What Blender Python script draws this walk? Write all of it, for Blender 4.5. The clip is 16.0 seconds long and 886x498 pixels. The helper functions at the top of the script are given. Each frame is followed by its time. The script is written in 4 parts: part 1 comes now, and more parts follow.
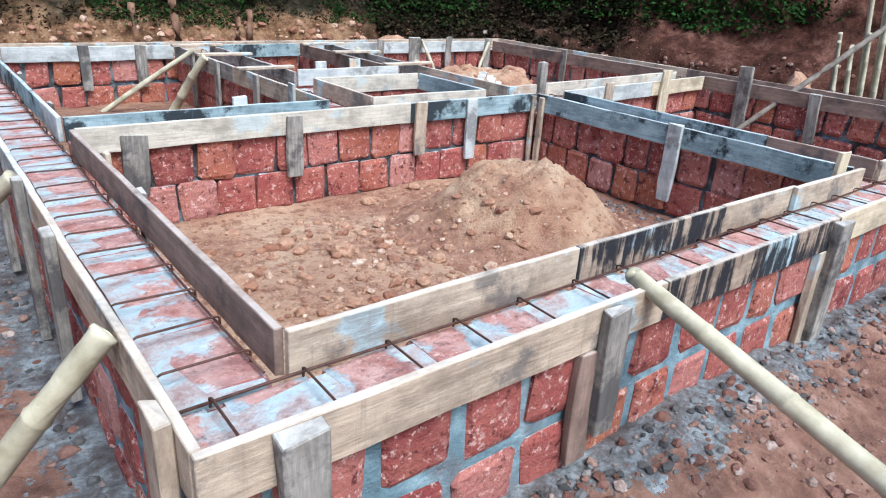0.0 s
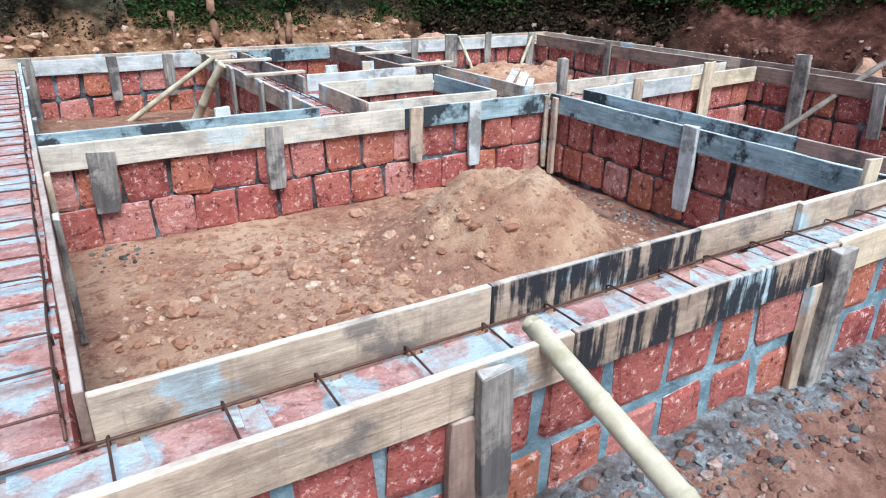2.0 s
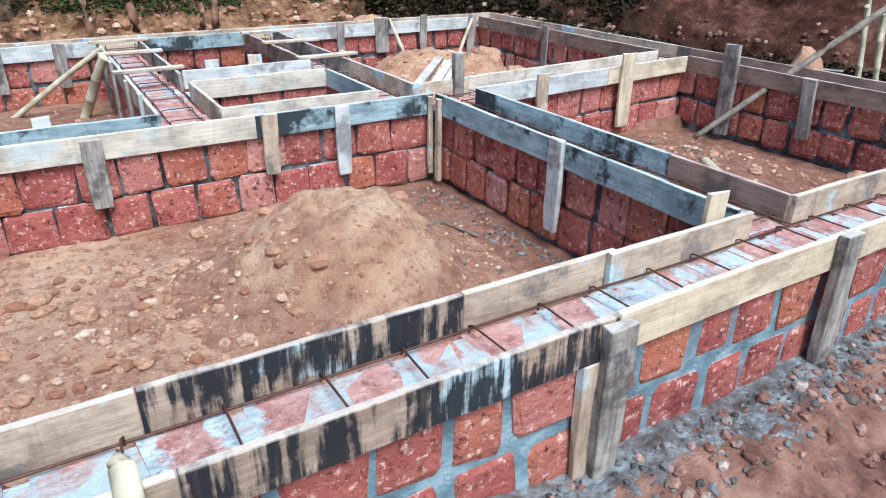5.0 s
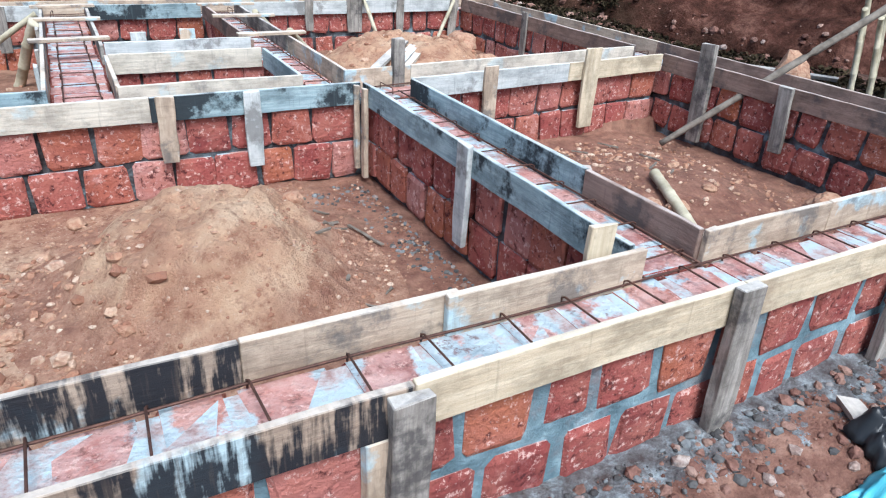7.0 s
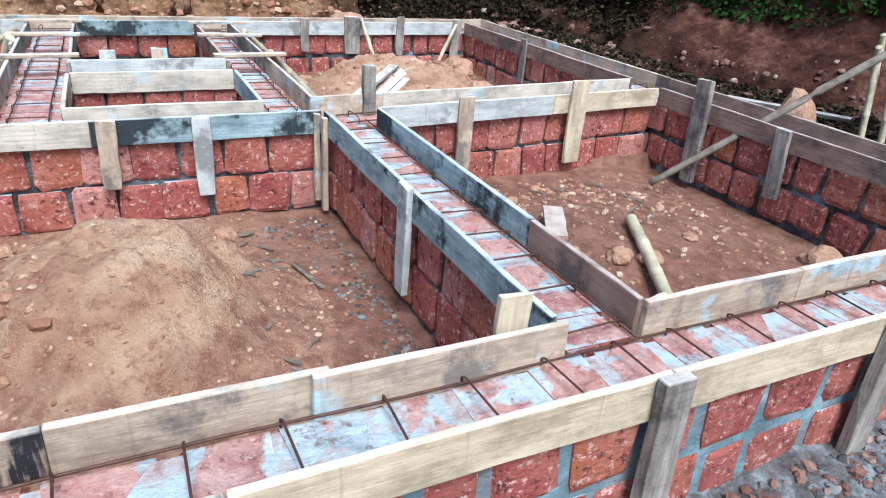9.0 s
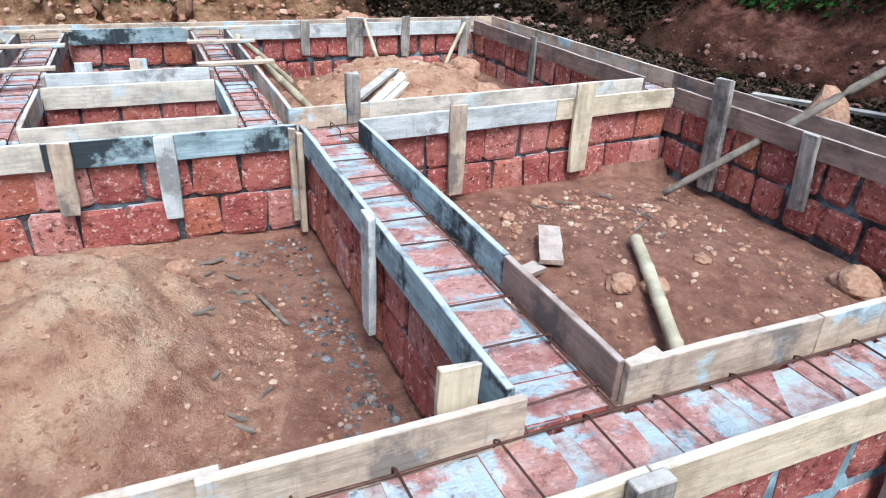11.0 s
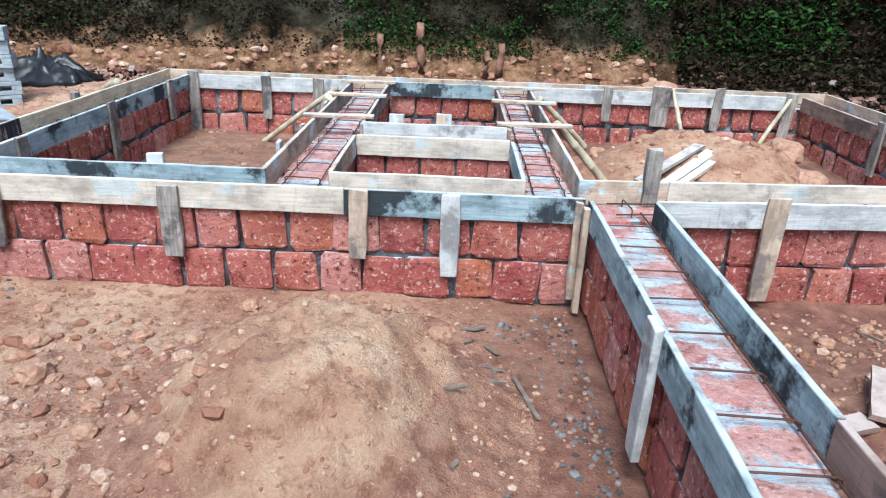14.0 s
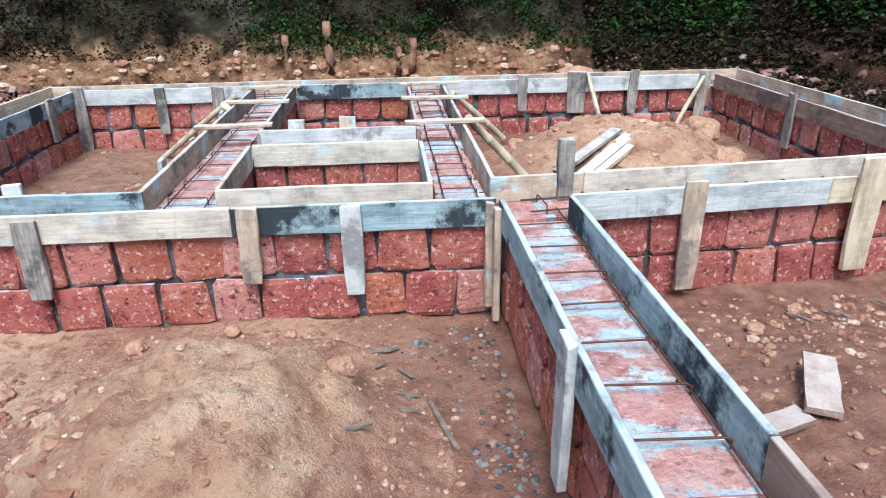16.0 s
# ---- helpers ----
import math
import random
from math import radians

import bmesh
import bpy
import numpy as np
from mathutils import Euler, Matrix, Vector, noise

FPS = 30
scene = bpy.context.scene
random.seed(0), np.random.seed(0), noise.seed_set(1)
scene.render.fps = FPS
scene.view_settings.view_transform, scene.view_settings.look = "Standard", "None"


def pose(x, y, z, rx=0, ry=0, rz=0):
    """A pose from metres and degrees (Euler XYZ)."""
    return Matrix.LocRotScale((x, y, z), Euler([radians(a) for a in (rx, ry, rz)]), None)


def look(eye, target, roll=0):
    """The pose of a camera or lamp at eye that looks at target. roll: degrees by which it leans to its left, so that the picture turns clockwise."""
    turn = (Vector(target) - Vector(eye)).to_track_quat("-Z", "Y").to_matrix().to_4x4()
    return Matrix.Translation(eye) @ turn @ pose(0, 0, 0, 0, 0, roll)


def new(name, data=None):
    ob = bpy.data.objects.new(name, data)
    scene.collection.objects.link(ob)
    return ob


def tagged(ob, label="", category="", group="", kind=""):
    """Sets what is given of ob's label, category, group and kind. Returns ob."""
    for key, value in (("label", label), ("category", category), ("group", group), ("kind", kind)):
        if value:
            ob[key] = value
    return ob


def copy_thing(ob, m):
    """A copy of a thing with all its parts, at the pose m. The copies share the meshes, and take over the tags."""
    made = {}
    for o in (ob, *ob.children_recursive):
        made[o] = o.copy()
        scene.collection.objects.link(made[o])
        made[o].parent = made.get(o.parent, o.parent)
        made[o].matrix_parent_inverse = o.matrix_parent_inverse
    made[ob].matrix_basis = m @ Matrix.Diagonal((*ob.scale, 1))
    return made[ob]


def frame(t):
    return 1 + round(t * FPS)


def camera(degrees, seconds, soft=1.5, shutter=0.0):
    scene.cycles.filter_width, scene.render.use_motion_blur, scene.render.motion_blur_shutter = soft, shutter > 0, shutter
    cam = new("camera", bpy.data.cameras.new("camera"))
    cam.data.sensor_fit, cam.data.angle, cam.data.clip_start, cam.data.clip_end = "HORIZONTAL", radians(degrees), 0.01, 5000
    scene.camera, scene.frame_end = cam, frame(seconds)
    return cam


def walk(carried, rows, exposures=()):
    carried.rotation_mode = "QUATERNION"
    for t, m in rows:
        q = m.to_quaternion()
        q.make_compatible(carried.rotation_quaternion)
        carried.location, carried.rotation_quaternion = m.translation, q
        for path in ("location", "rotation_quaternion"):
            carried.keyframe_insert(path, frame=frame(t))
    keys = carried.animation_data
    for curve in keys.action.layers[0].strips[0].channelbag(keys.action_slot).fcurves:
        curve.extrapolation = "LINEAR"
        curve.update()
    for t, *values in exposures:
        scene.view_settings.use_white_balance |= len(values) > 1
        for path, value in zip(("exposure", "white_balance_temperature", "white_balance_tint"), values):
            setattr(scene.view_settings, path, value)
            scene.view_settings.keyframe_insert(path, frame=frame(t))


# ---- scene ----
cam = camera(67.3, 16.0, 1.15)
PATH = [
    (0, (-0.586, -1.286, 1.469), (0.586, 0.144, 0.707), 3.7),
    (0.5, (-0.41, -1.355, 1.476), (0.661, 0.169, 0.747), 5.3),
    (1, (-0.259, -1.412, 1.483), (0.607, 0.212, 0.7), 3.2),
    (1.5, (-0.101, -1.371, 1.497), (0.789, 0.231, 0.695), 1.4),
    (2, (0.027, -1.37, 1.508), (0.992, 0.194, 0.719), 0.8),
    (2.5, (0.21, -1.42, 1.508), (1.144, 0.134, 0.663), 3.5),
    (3, (0.361, -1.469, 1.554), (1.23, 0.116, 0.699), 2.7),
    (3.5, (0.545, -1.436, 1.562), (1.419, 0.142, 0.698), 2.2),
    (4, (0.69, -1.442, 1.627), (1.611, 0.11, 0.766), 1.2),
    (4.2, (0.745, -1.444, 1.626), (1.683, 0.105, 0.775), 0.4),
    (6.3, (1.443, -1.356, 1.623), (2.361, 0.181, 0.73), 1.2),
    (6.5, (1.517, -1.362, 1.618), (2.438, 0.195, 0.763), 3.2),
    (7, (1.673, -1.364, 1.617), (2.554, 0.18, 0.701), 3.2),
    (7.5, (1.825, -1.279, 1.627), (2.635, 0.331, 0.76), 0.0),
    (8, (1.954, -1.275, 1.627), (2.709, 0.327, 0.696), 3.0),
    (8.5, (2.034, -1.31, 1.645), (2.762, 0.337, 0.775), 5.1),
    (9, (2.129, -1.279, 1.644), (2.95, 0.322, 0.771), 4.4),
    (9.2, (2.175, -1.229, 1.639), (3.02, 0.352, 0.751), 4.3),
    (11.3, (2.518, -1.058, 1.658), (3.185, 0.602, 0.765), 1.5),
    (11.5, (2.532, -1.052, 1.655), (3.136, 0.633, 0.762), 1.1),
    (12, (2.538, -1.029, 1.643), (2.98, 0.702, 0.745), -0.2),
    (12.5, (2.519, -0.964, 1.646), (2.854, 0.799, 0.763), 0.7),
    (13, (2.493, -0.857, 1.638), (2.776, 0.92, 0.765), 0.8),
    (13.5, (2.491, -0.803, 1.635), (2.625, 1.006, 0.79), 0.0),
    (14, (2.5, -0.743, 1.647), (2.478, 1.103, 0.878), 2.3),
    (14.5, (2.518, -0.707, 1.661), (2.318, 1.146, 0.935), 1.4),
    (15, (2.545, -0.619, 1.637), (2.435, 1.239, 0.907), 1.8),
    (15.5, (2.595, -0.523, 1.613), (2.58, 1.343, 0.893), 0.2),
    (16, (2.672, -0.478, 1.608), (2.82, 1.36, 0.833), -0.7),
]
walk(cam, [(t, look(eye, target, roll)) for t, eye, target, roll in PATH], [(0.0, 1.03, 5600, 4), (16.0, 1.03, 5600, 4)])

# ---- world and light: overcast daylight ----
world = bpy.data.worlds.new("sky")
scene.world = world
world.use_nodes = True
wn = world.node_tree
sky = wn.nodes.new("ShaderNodeTexSky")
sky.sky_type, sky.sun_disc = "NISHITA", False
sky.sun_elevation, sky.sun_rotation = radians(56), radians(186)
sky.air_density, sky.dust_density = 1.0, 3.0
wn.links.new(sky.outputs[0], wn.nodes["Background"].inputs[0])
wn.nodes["Background"].inputs[1].default_value = 0.11
sun = new("sun", bpy.data.lights.new("sun", "SUN"))
sun.data.energy, sun.data.angle, sun.data.color = 2.3, radians(28), (1.0, 0.97, 0.94)
sun.matrix_world = look((-0.5, -5, 7.5), (0, 0, 0))


# ---- materials ----
def material(name, rough=0.9, metal=0.0):
    m = bpy.data.materials.new(name)
    m.use_nodes = True
    b = m.node_tree.nodes["Principled BSDF"]
    b.inputs["Roughness"].default_value, b.inputs["Metallic"].default_value = rough, metal
    b.inputs["Specular IOR Level"].default_value = 0.25
    return m, m.node_tree, b


def coords(nt, scale, kind="Object"):
    tc, mp = nt.nodes.new("ShaderNodeTexCoord"), nt.nodes.new("ShaderNodeMapping")
    mp.inputs["Scale"].default_value = scale
    nt.links.new(tc.outputs[kind], mp.inputs[0])
    return mp.outputs[0]


def world_coords(nt, scale):
    g, mp = nt.nodes.new("ShaderNodeNewGeometry"), nt.nodes.new("ShaderNodeMapping")
    mp.inputs["Scale"].default_value = scale
    nt.links.new(g.outputs["Position"], mp.inputs[0])
    return mp.outputs[0]


def rand_shift(nt, vec):
    """Shift a texture by each object's own random number."""
    o, a = nt.nodes.new("ShaderNodeObjectInfo"), nt.nodes.new("ShaderNodeVectorMath")
    s = nt.nodes.new("ShaderNodeMath")
    s.operation, s.inputs[1].default_value = "MULTIPLY", 37.0
    nt.links.new(o.outputs["Random"], s.inputs[0])
    nt.links.new(vec, a.inputs[0])
    nt.links.new(s.outputs[0], a.inputs[1])
    return a.outputs[0]


def nz(nt, vec, scale, detail=5.0, rough=0.6):
    n = nt.nodes.new("ShaderNodeTexNoise")
    n.inputs["Scale"].default_value, n.inputs["Detail"].default_value, n.inputs["Roughness"].default_value = scale, detail, rough
    nt.links.new(vec, n.inputs["Vector"])
    return n.outputs["Fac"]


def ramp(nt, fac, stops):
    r = nt.nodes.new("ShaderNodeValToRGB")
    el = r.color_ramp.elements
    while len(el) < len(stops):
        el.new(0.5)
    for e, (p, c) in zip(el, stops):
        e.position, e.color = p, (c, c, c, 1) if isinstance(c, (int, float)) else (*c, 1)
    nt.links.new(fac, r.inputs[0])
    return r.outputs[0]


def mix(nt, fac, a, b, mode="MIX"):
    m = nt.nodes.new("ShaderNodeMix")
    m.data_type, m.blend_type = "RGBA", mode
    for k, v in ((0, fac), (6, a), (7, b)):
        sock = m.inputs[k]
        if isinstance(v, (int, float)):
            sock.default_value = v if k == 0 else (v, v, v, 1)
        elif isinstance(v, tuple):
            sock.default_value = (*v, 1)
        else:
            nt.links.new(v, sock)
    return m.outputs[2]


def bump(nt, b, height, strength, dist):
    n = nt.nodes.new("ShaderNodeBump")
    n.inputs["Strength"].default_value, n.inputs["Distance"].default_value = strength, dist
    nt.links.new(height, n.inputs["Height"])
    nt.links.new(n.outputs[0], b.inputs["Normal"])


def obj_random(nt):
    return nt.nodes.new("ShaderNodeObjectInfo").outputs["Random"]


def island_random(nt):
    return nt.nodes.new("ShaderNodeNewGeometry").outputs["Random Per Island"]


def laterite():
    m, nt, b = material("laterite_stone", 0.92)
    v = rand_shift(nt, world_coords(nt, (1, 1, 1)))
    base = ramp(nt, obj_random(nt), [(0.0, (0.20, 0.044, 0.042)), (0.3, (0.31, 0.075, 0.066)), (0.55, (0.35, 0.10, 0.082)), (0.72, (0.40, 0.135, 0.066)), (0.86, (0.42, 0.15, 0.125)), (1.0, (0.54, 0.29, 0.25))])
    base = mix(nt, ramp(nt, nz(nt, v, 7, 5), [(0.38, 0.0), (0.68, 0.8)]), base, (0.43, 0.155, 0.115))
    base = mix(nt, ramp(nt, nz(nt, v, 4, 4), [(0.50, 0.0), (0.72, 0.6)]), base, (0.19, 0.042, 0.036))
    # pores and pale limey flecks
    base = mix(nt, ramp(nt, nz(nt, v, 24, 4, 0.75), [(0.34, 0.95), (0.45, 0.0)]), base, (0.085, 0.020, 0.020))
    base = mix(nt, ramp(nt, nz(nt, v, 34, 4, 0.75), [(0.565, 0.0), (0.64, 0.85)]), base, (0.68, 0.45, 0.39))
    base = mix(nt, ramp(nt, nz(nt, v, 6, 6, 0.7), [(0.60, 0.0), (0.72, 0.55)]), base, (0.60, 0.36, 0.32))
    # cement wash trowelled over the wall's top bed, top light painted in pale
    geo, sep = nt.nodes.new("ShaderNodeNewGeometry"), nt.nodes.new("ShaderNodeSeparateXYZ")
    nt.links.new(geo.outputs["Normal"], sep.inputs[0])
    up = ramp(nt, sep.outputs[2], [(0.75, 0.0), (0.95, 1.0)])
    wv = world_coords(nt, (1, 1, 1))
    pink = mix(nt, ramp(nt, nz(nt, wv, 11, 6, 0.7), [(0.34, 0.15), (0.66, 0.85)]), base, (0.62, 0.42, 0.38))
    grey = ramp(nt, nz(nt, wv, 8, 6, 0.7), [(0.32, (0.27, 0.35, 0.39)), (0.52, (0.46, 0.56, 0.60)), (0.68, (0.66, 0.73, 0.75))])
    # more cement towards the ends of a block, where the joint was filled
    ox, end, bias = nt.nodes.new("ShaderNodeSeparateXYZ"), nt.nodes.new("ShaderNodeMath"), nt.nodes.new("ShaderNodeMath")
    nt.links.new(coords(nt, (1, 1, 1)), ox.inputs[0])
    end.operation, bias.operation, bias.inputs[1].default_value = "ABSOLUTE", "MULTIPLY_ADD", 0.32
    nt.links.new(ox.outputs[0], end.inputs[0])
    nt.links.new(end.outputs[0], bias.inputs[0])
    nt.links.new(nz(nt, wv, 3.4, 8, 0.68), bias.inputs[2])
    lit_wash = mix(nt, ramp(nt, bias.outputs[0], [(0.59, 0.0), (0.64, 0.93)]), pink, grey)
    lit_wash = mix(nt, ramp(nt, nz(nt, wv, 30, 4, 0.7), [(0.33, 0.7), (0.43, 0.0)]), lit_wash, (0.17, 0.075, 0.065))
    base = mix(nt, up, base, lit_wash)
    nt.links.new(base, b.inputs["Base Color"])
    h = mix(nt, 0.5, nz(nt, v, 40, 6, 0.7), nz(nt, v, 14, 3))
    bump(nt, b, h, 1.0, 0.034)
    return m


def mortar():
    m, nt, b = material("wet_cement_mortar", 0.85)
    v = world_coords(nt, (1, 1, 1))
    c = ramp(nt, nz(nt, v, 7), [(0.3, (0.09, 0.14, 0.165)), (0.5, (0.17, 0.255, 0.29)), (0.68, (0.34, 0.46, 0.50))])
    c = mix(nt, ramp(nt, nz(nt, v, 3, 5, 0.7), [(0.52, 0.0), (0.72, 0.6)]), c, (0.30, 0.17, 0.14))
    # trodden top bed, pink with stone dust and painted paler for top light
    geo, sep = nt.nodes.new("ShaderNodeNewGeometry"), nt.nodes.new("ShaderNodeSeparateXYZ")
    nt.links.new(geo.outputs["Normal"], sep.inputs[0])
    lit_dust = ramp(nt, nz(nt, v, 9, 6, 0.7), [(0.36, (0.34, 0.22, 0.20)), (0.46, (0.46, 0.40, 0.39)), (0.56, (0.46, 0.55, 0.58))])
    c = mix(nt, ramp(nt, sep.outputs[2], [(0.6, 0.0), (0.9, 1.0)]), c, lit_dust)
    nt.links.new(c, b.inputs["Base Color"])
    bump(nt, b, nz(nt, v, 45, 6, 0.7), 0.8, 0.02)
    return m


def joint_mortar():
    m, nt, b = material("recessed_joint_mortar", 0.95)
    v = world_coords(nt, (1, 1, 1))
    c = ramp(nt, nz(nt, v, 6), [(0.36, (0.03, 0.022, 0.022)), (0.52, (0.09, 0.09, 0.095)), (0.66, (0.24, 0.32, 0.35))])
    nt.links.new(c, b.inputs["Base Color"])
    bump(nt, b, nz(nt, v, 40, 6, 0.7), 0.9, 0.03)
    return m


def soil():
    m, nt, b = material("red_laterite_soil", 0.95)
    v = world_coords(nt, (1, 1, 1))
    c = ramp(nt, nz(nt, v, 1.6, 6), [(0.3, (0.30, 0.14, 0.095)), (0.48, (0.48, 0.285, 0.185)), (0.68, (0.64, 0.45, 0.305))])
    c = mix(nt, ramp(nt, nz(nt, v, 15, 8, 0.75), [(0.38, 0.8), (0.52, 0.0)]), c, (0.20, 0.078, 0.05))
    c = mix(nt, ramp(nt, nz(nt, v, 45, 4, 0.75), [(0.57, 0.0), (0.66, 0.75)]), c, (0.68, 0.50, 0.37))
    px = nt.nodes.new("ShaderNodeSeparateXYZ")
    nt.links.new(v, px.inputs[0])

    def calc(op, a, q, third=None):
        k = nt.nodes.new("ShaderNodeMath")
        k.operation = op
        for sock, val in zip(k.inputs, (a, q, third)):
            if isinstance(val, (int, float)):
                sock.default_value = val
            elif val is not None:
                nt.links.new(val, sock)
        return k.outputs[0]

    # how far outside the footing a point lies
    ox = calc("SUBTRACT", calc("ABSOLUTE", calc("SUBTRACT", px.outputs[0], 2.89), 0.0), 3.19)
    oy = calc("SUBTRACT", calc("ABSOLUTE", calc("SUBTRACT", px.outputs[1], 2.80), 0.0), 3.10)
    out = calc("MAXIMUM", ox, oy)
    wide = nz(nt, v, 3.0, 6, 0.65)
    # redder damp floor towards the east rooms, wet dark yard, darker brown under the cutting
    c = mix(nt, ramp(nt, calc("MULTIPLY_ADD", wide, 0.55, calc("SUBTRACT", px.outputs[0], 2.55)), [(0.12, 0.0), (0.62, 0.85)]), c, ramp(nt, nz(nt, v, 9, 7, 0.72), [(0.36, (0.13, 0.055, 0.04)), (0.52, (0.25, 0.115, 0.08)), (0.68, (0.38, 0.20, 0.14))]))
    front = ramp(nt, calc("MULTIPLY", px.outputs[1], 0.1), [(0.22, 1.0), (0.36, 0.0)])
    c = mix(nt, calc("MULTIPLY", front, ramp(nt, calc("MULTIPLY_ADD", wide, 0.55, out), [(0.20, 0.0), (0.36, 0.85)])), c, ramp(nt, nz(nt, v, 7, 7, 0.72), [(0.36, (0.11, 0.050, 0.038)), (0.50, (0.25, 0.125, 0.09)), (0.66, (0.42, 0.25, 0.185))]))
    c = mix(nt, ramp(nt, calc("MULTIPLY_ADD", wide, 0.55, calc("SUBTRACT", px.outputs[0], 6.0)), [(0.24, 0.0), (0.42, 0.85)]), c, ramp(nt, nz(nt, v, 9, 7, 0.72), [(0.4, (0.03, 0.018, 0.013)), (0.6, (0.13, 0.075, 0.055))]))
    rear = calc("MULTIPLY", ramp(nt, calc("MULTIPLY", px.outputs[1], 0.1), [(0.24, 0.0), (0.27, 0.75)]), calc("LESS_THAN", out, -0.1))
    c = mix(nt, rear, c, ramp(nt, nz(nt, v, 8, 7, 0.72), [(0.36, (0.13, 0.06, 0.042)), (0.52, (0.27, 0.145, 0.095)), (0.68, (0.40, 0.24, 0.16))]))
    # cement spilt along the foot of the outer walls
    near = calc("LESS_THAN", calc("MULTIPLY_ADD", nz(nt, v, 5, 7, 0.72), -0.85, out), -0.24)
    spill = calc("MULTIPLY", near, calc("GREATER_THAN", out, -0.04))
    c = mix(nt, calc("MULTIPLY", spill, 0.85), c, ramp(nt, nz(nt, v, 12, 6, 0.72), [(0.36, (0.06, 0.062, 0.066)), (0.50, (0.17, 0.19, 0.20)), (0.66, (0.42, 0.50, 0.53))]))
    nt.links.new(c, b.inputs["Base Color"])
    bump(nt, b, mix(nt, 0.5, nz(nt, v, 30, 8, 0.75), nz(nt, v, 90, 4, 0.7)), 1.0, 0.035)
    return m


def dry_soil():
    m, nt, b = material("dry_ochre_soil", 0.95)
    v = world_coords(nt, (1, 1, 1))
    c = ramp(nt, nz(nt, v, 3.2, 6, 0.65), [(0.34, (0.40, 0.205, 0.13)), (0.50, (0.55, 0.335, 0.21)), (0.66, (0.70, 0.495, 0.33))])
    sz, hi = nt.nodes.new("ShaderNodeSeparateXYZ"), nt.nodes.new("ShaderNodeMath")
    nt.links.new(v, sz.inputs[0])
    hi.operation, hi.inputs[1].default_value = "MULTIPLY_ADD", 0.45
    nt.links.new(nz(nt, v, 3.5, 7, 0.7), hi.inputs[0])
    nt.links.new(sz.outputs[2], hi.inputs[2])
    damp = ramp(nt, nz(nt, v, 9, 7, 0.72), [(0.36, (0.22, 0.10, 0.07)), (0.52, (0.42, 0.225, 0.15)), (0.68, (0.56, 0.35, 0.24))])
    c = mix(nt, ramp(nt, hi.outputs[0], [(0.43, 0.9), (0.55, 0.0)]), c, damp)
    c = mix(nt, ramp(nt, nz(nt, v, 13, 8, 0.76), [(0.36, 0.75), (0.50, 0.0)]), c, (0.25, 0.10, 0.06))
    c = mix(nt, ramp(nt, nz(nt, v, 70, 3, 0.7), [(0.60, 0.0), (0.72, 0.6)]), c, (0.66, 0.49, 0.36))
    nt.links.new(c, b.inputs["Base Color"])
    bump(nt, b, mix(nt, 0.5, nz(nt, v, 24, 8, 0.75), nz(nt, v, 90, 4, 0.7)), 1.0, 0.045)
    return m


def clod():
    m, nt, b = material("broken_clod", 0.95)
    v = world_coords(nt, (1, 1, 1))
    c = ramp(nt, island_random(nt), [(0.0, (0.26, 0.125, 0.08)), (0.4, (0.39, 0.22, 0.14)), (0.75, (0.50, 0.335, 0.225)), (1.0, (0.66, 0.52, 0.40))])
    c = mix(nt, ramp(nt, nz(nt, v, 40, 4), [(0.4, 0.6), (0.6, 0.0)]), c, (0.3, 0.13, 0.08))
    nt.links.new(c, b.inputs["Base Color"])
    bump(nt, b, nz(nt, v, 60, 5, 0.7), 0.9, 0.015)
    return m


def dark_clod():
    m, nt, b = material("damp_clod", 0.92)
    v = world_coords(nt, (1, 1, 1))
    c = ramp(nt, island_random(nt), [(0.0, (0.13, 0.06, 0.045)), (0.5, (0.25, 0.13, 0.10)), (0.85, (0.36, 0.23, 0.18)), (1.0, (0.50, 0.42, 0.37))])
    c = mix(nt, ramp(nt, nz(nt, v, 40, 4), [(0.4, 0.6), (0.6, 0.0)]), c, (0.12, 0.055, 0.04))
    nt.links.new(c, b.inputs["Base Color"])
    bump(nt, b, nz(nt, v, 60, 5, 0.7), 0.9, 0.015)
    return m


def rubble_grey():
    m, nt, b = material("cement_rubble", 0.9)
    v = world_coords(nt, (1, 1, 1))
    c = ramp(nt, island_random(nt), [(0.0, (0.05, 0.047, 0.047)), (0.4, (0.12, 0.115, 0.11)), (0.75, (0.21, 0.225, 0.23)), (1.0, (0.28, 0.18, 0.14))])
    nt.links.new(c, b.inputs["Base Color"])
    bump(nt, b, nz(nt, v, 70, 5, 0.7), 0.8, 0.012)
    return m


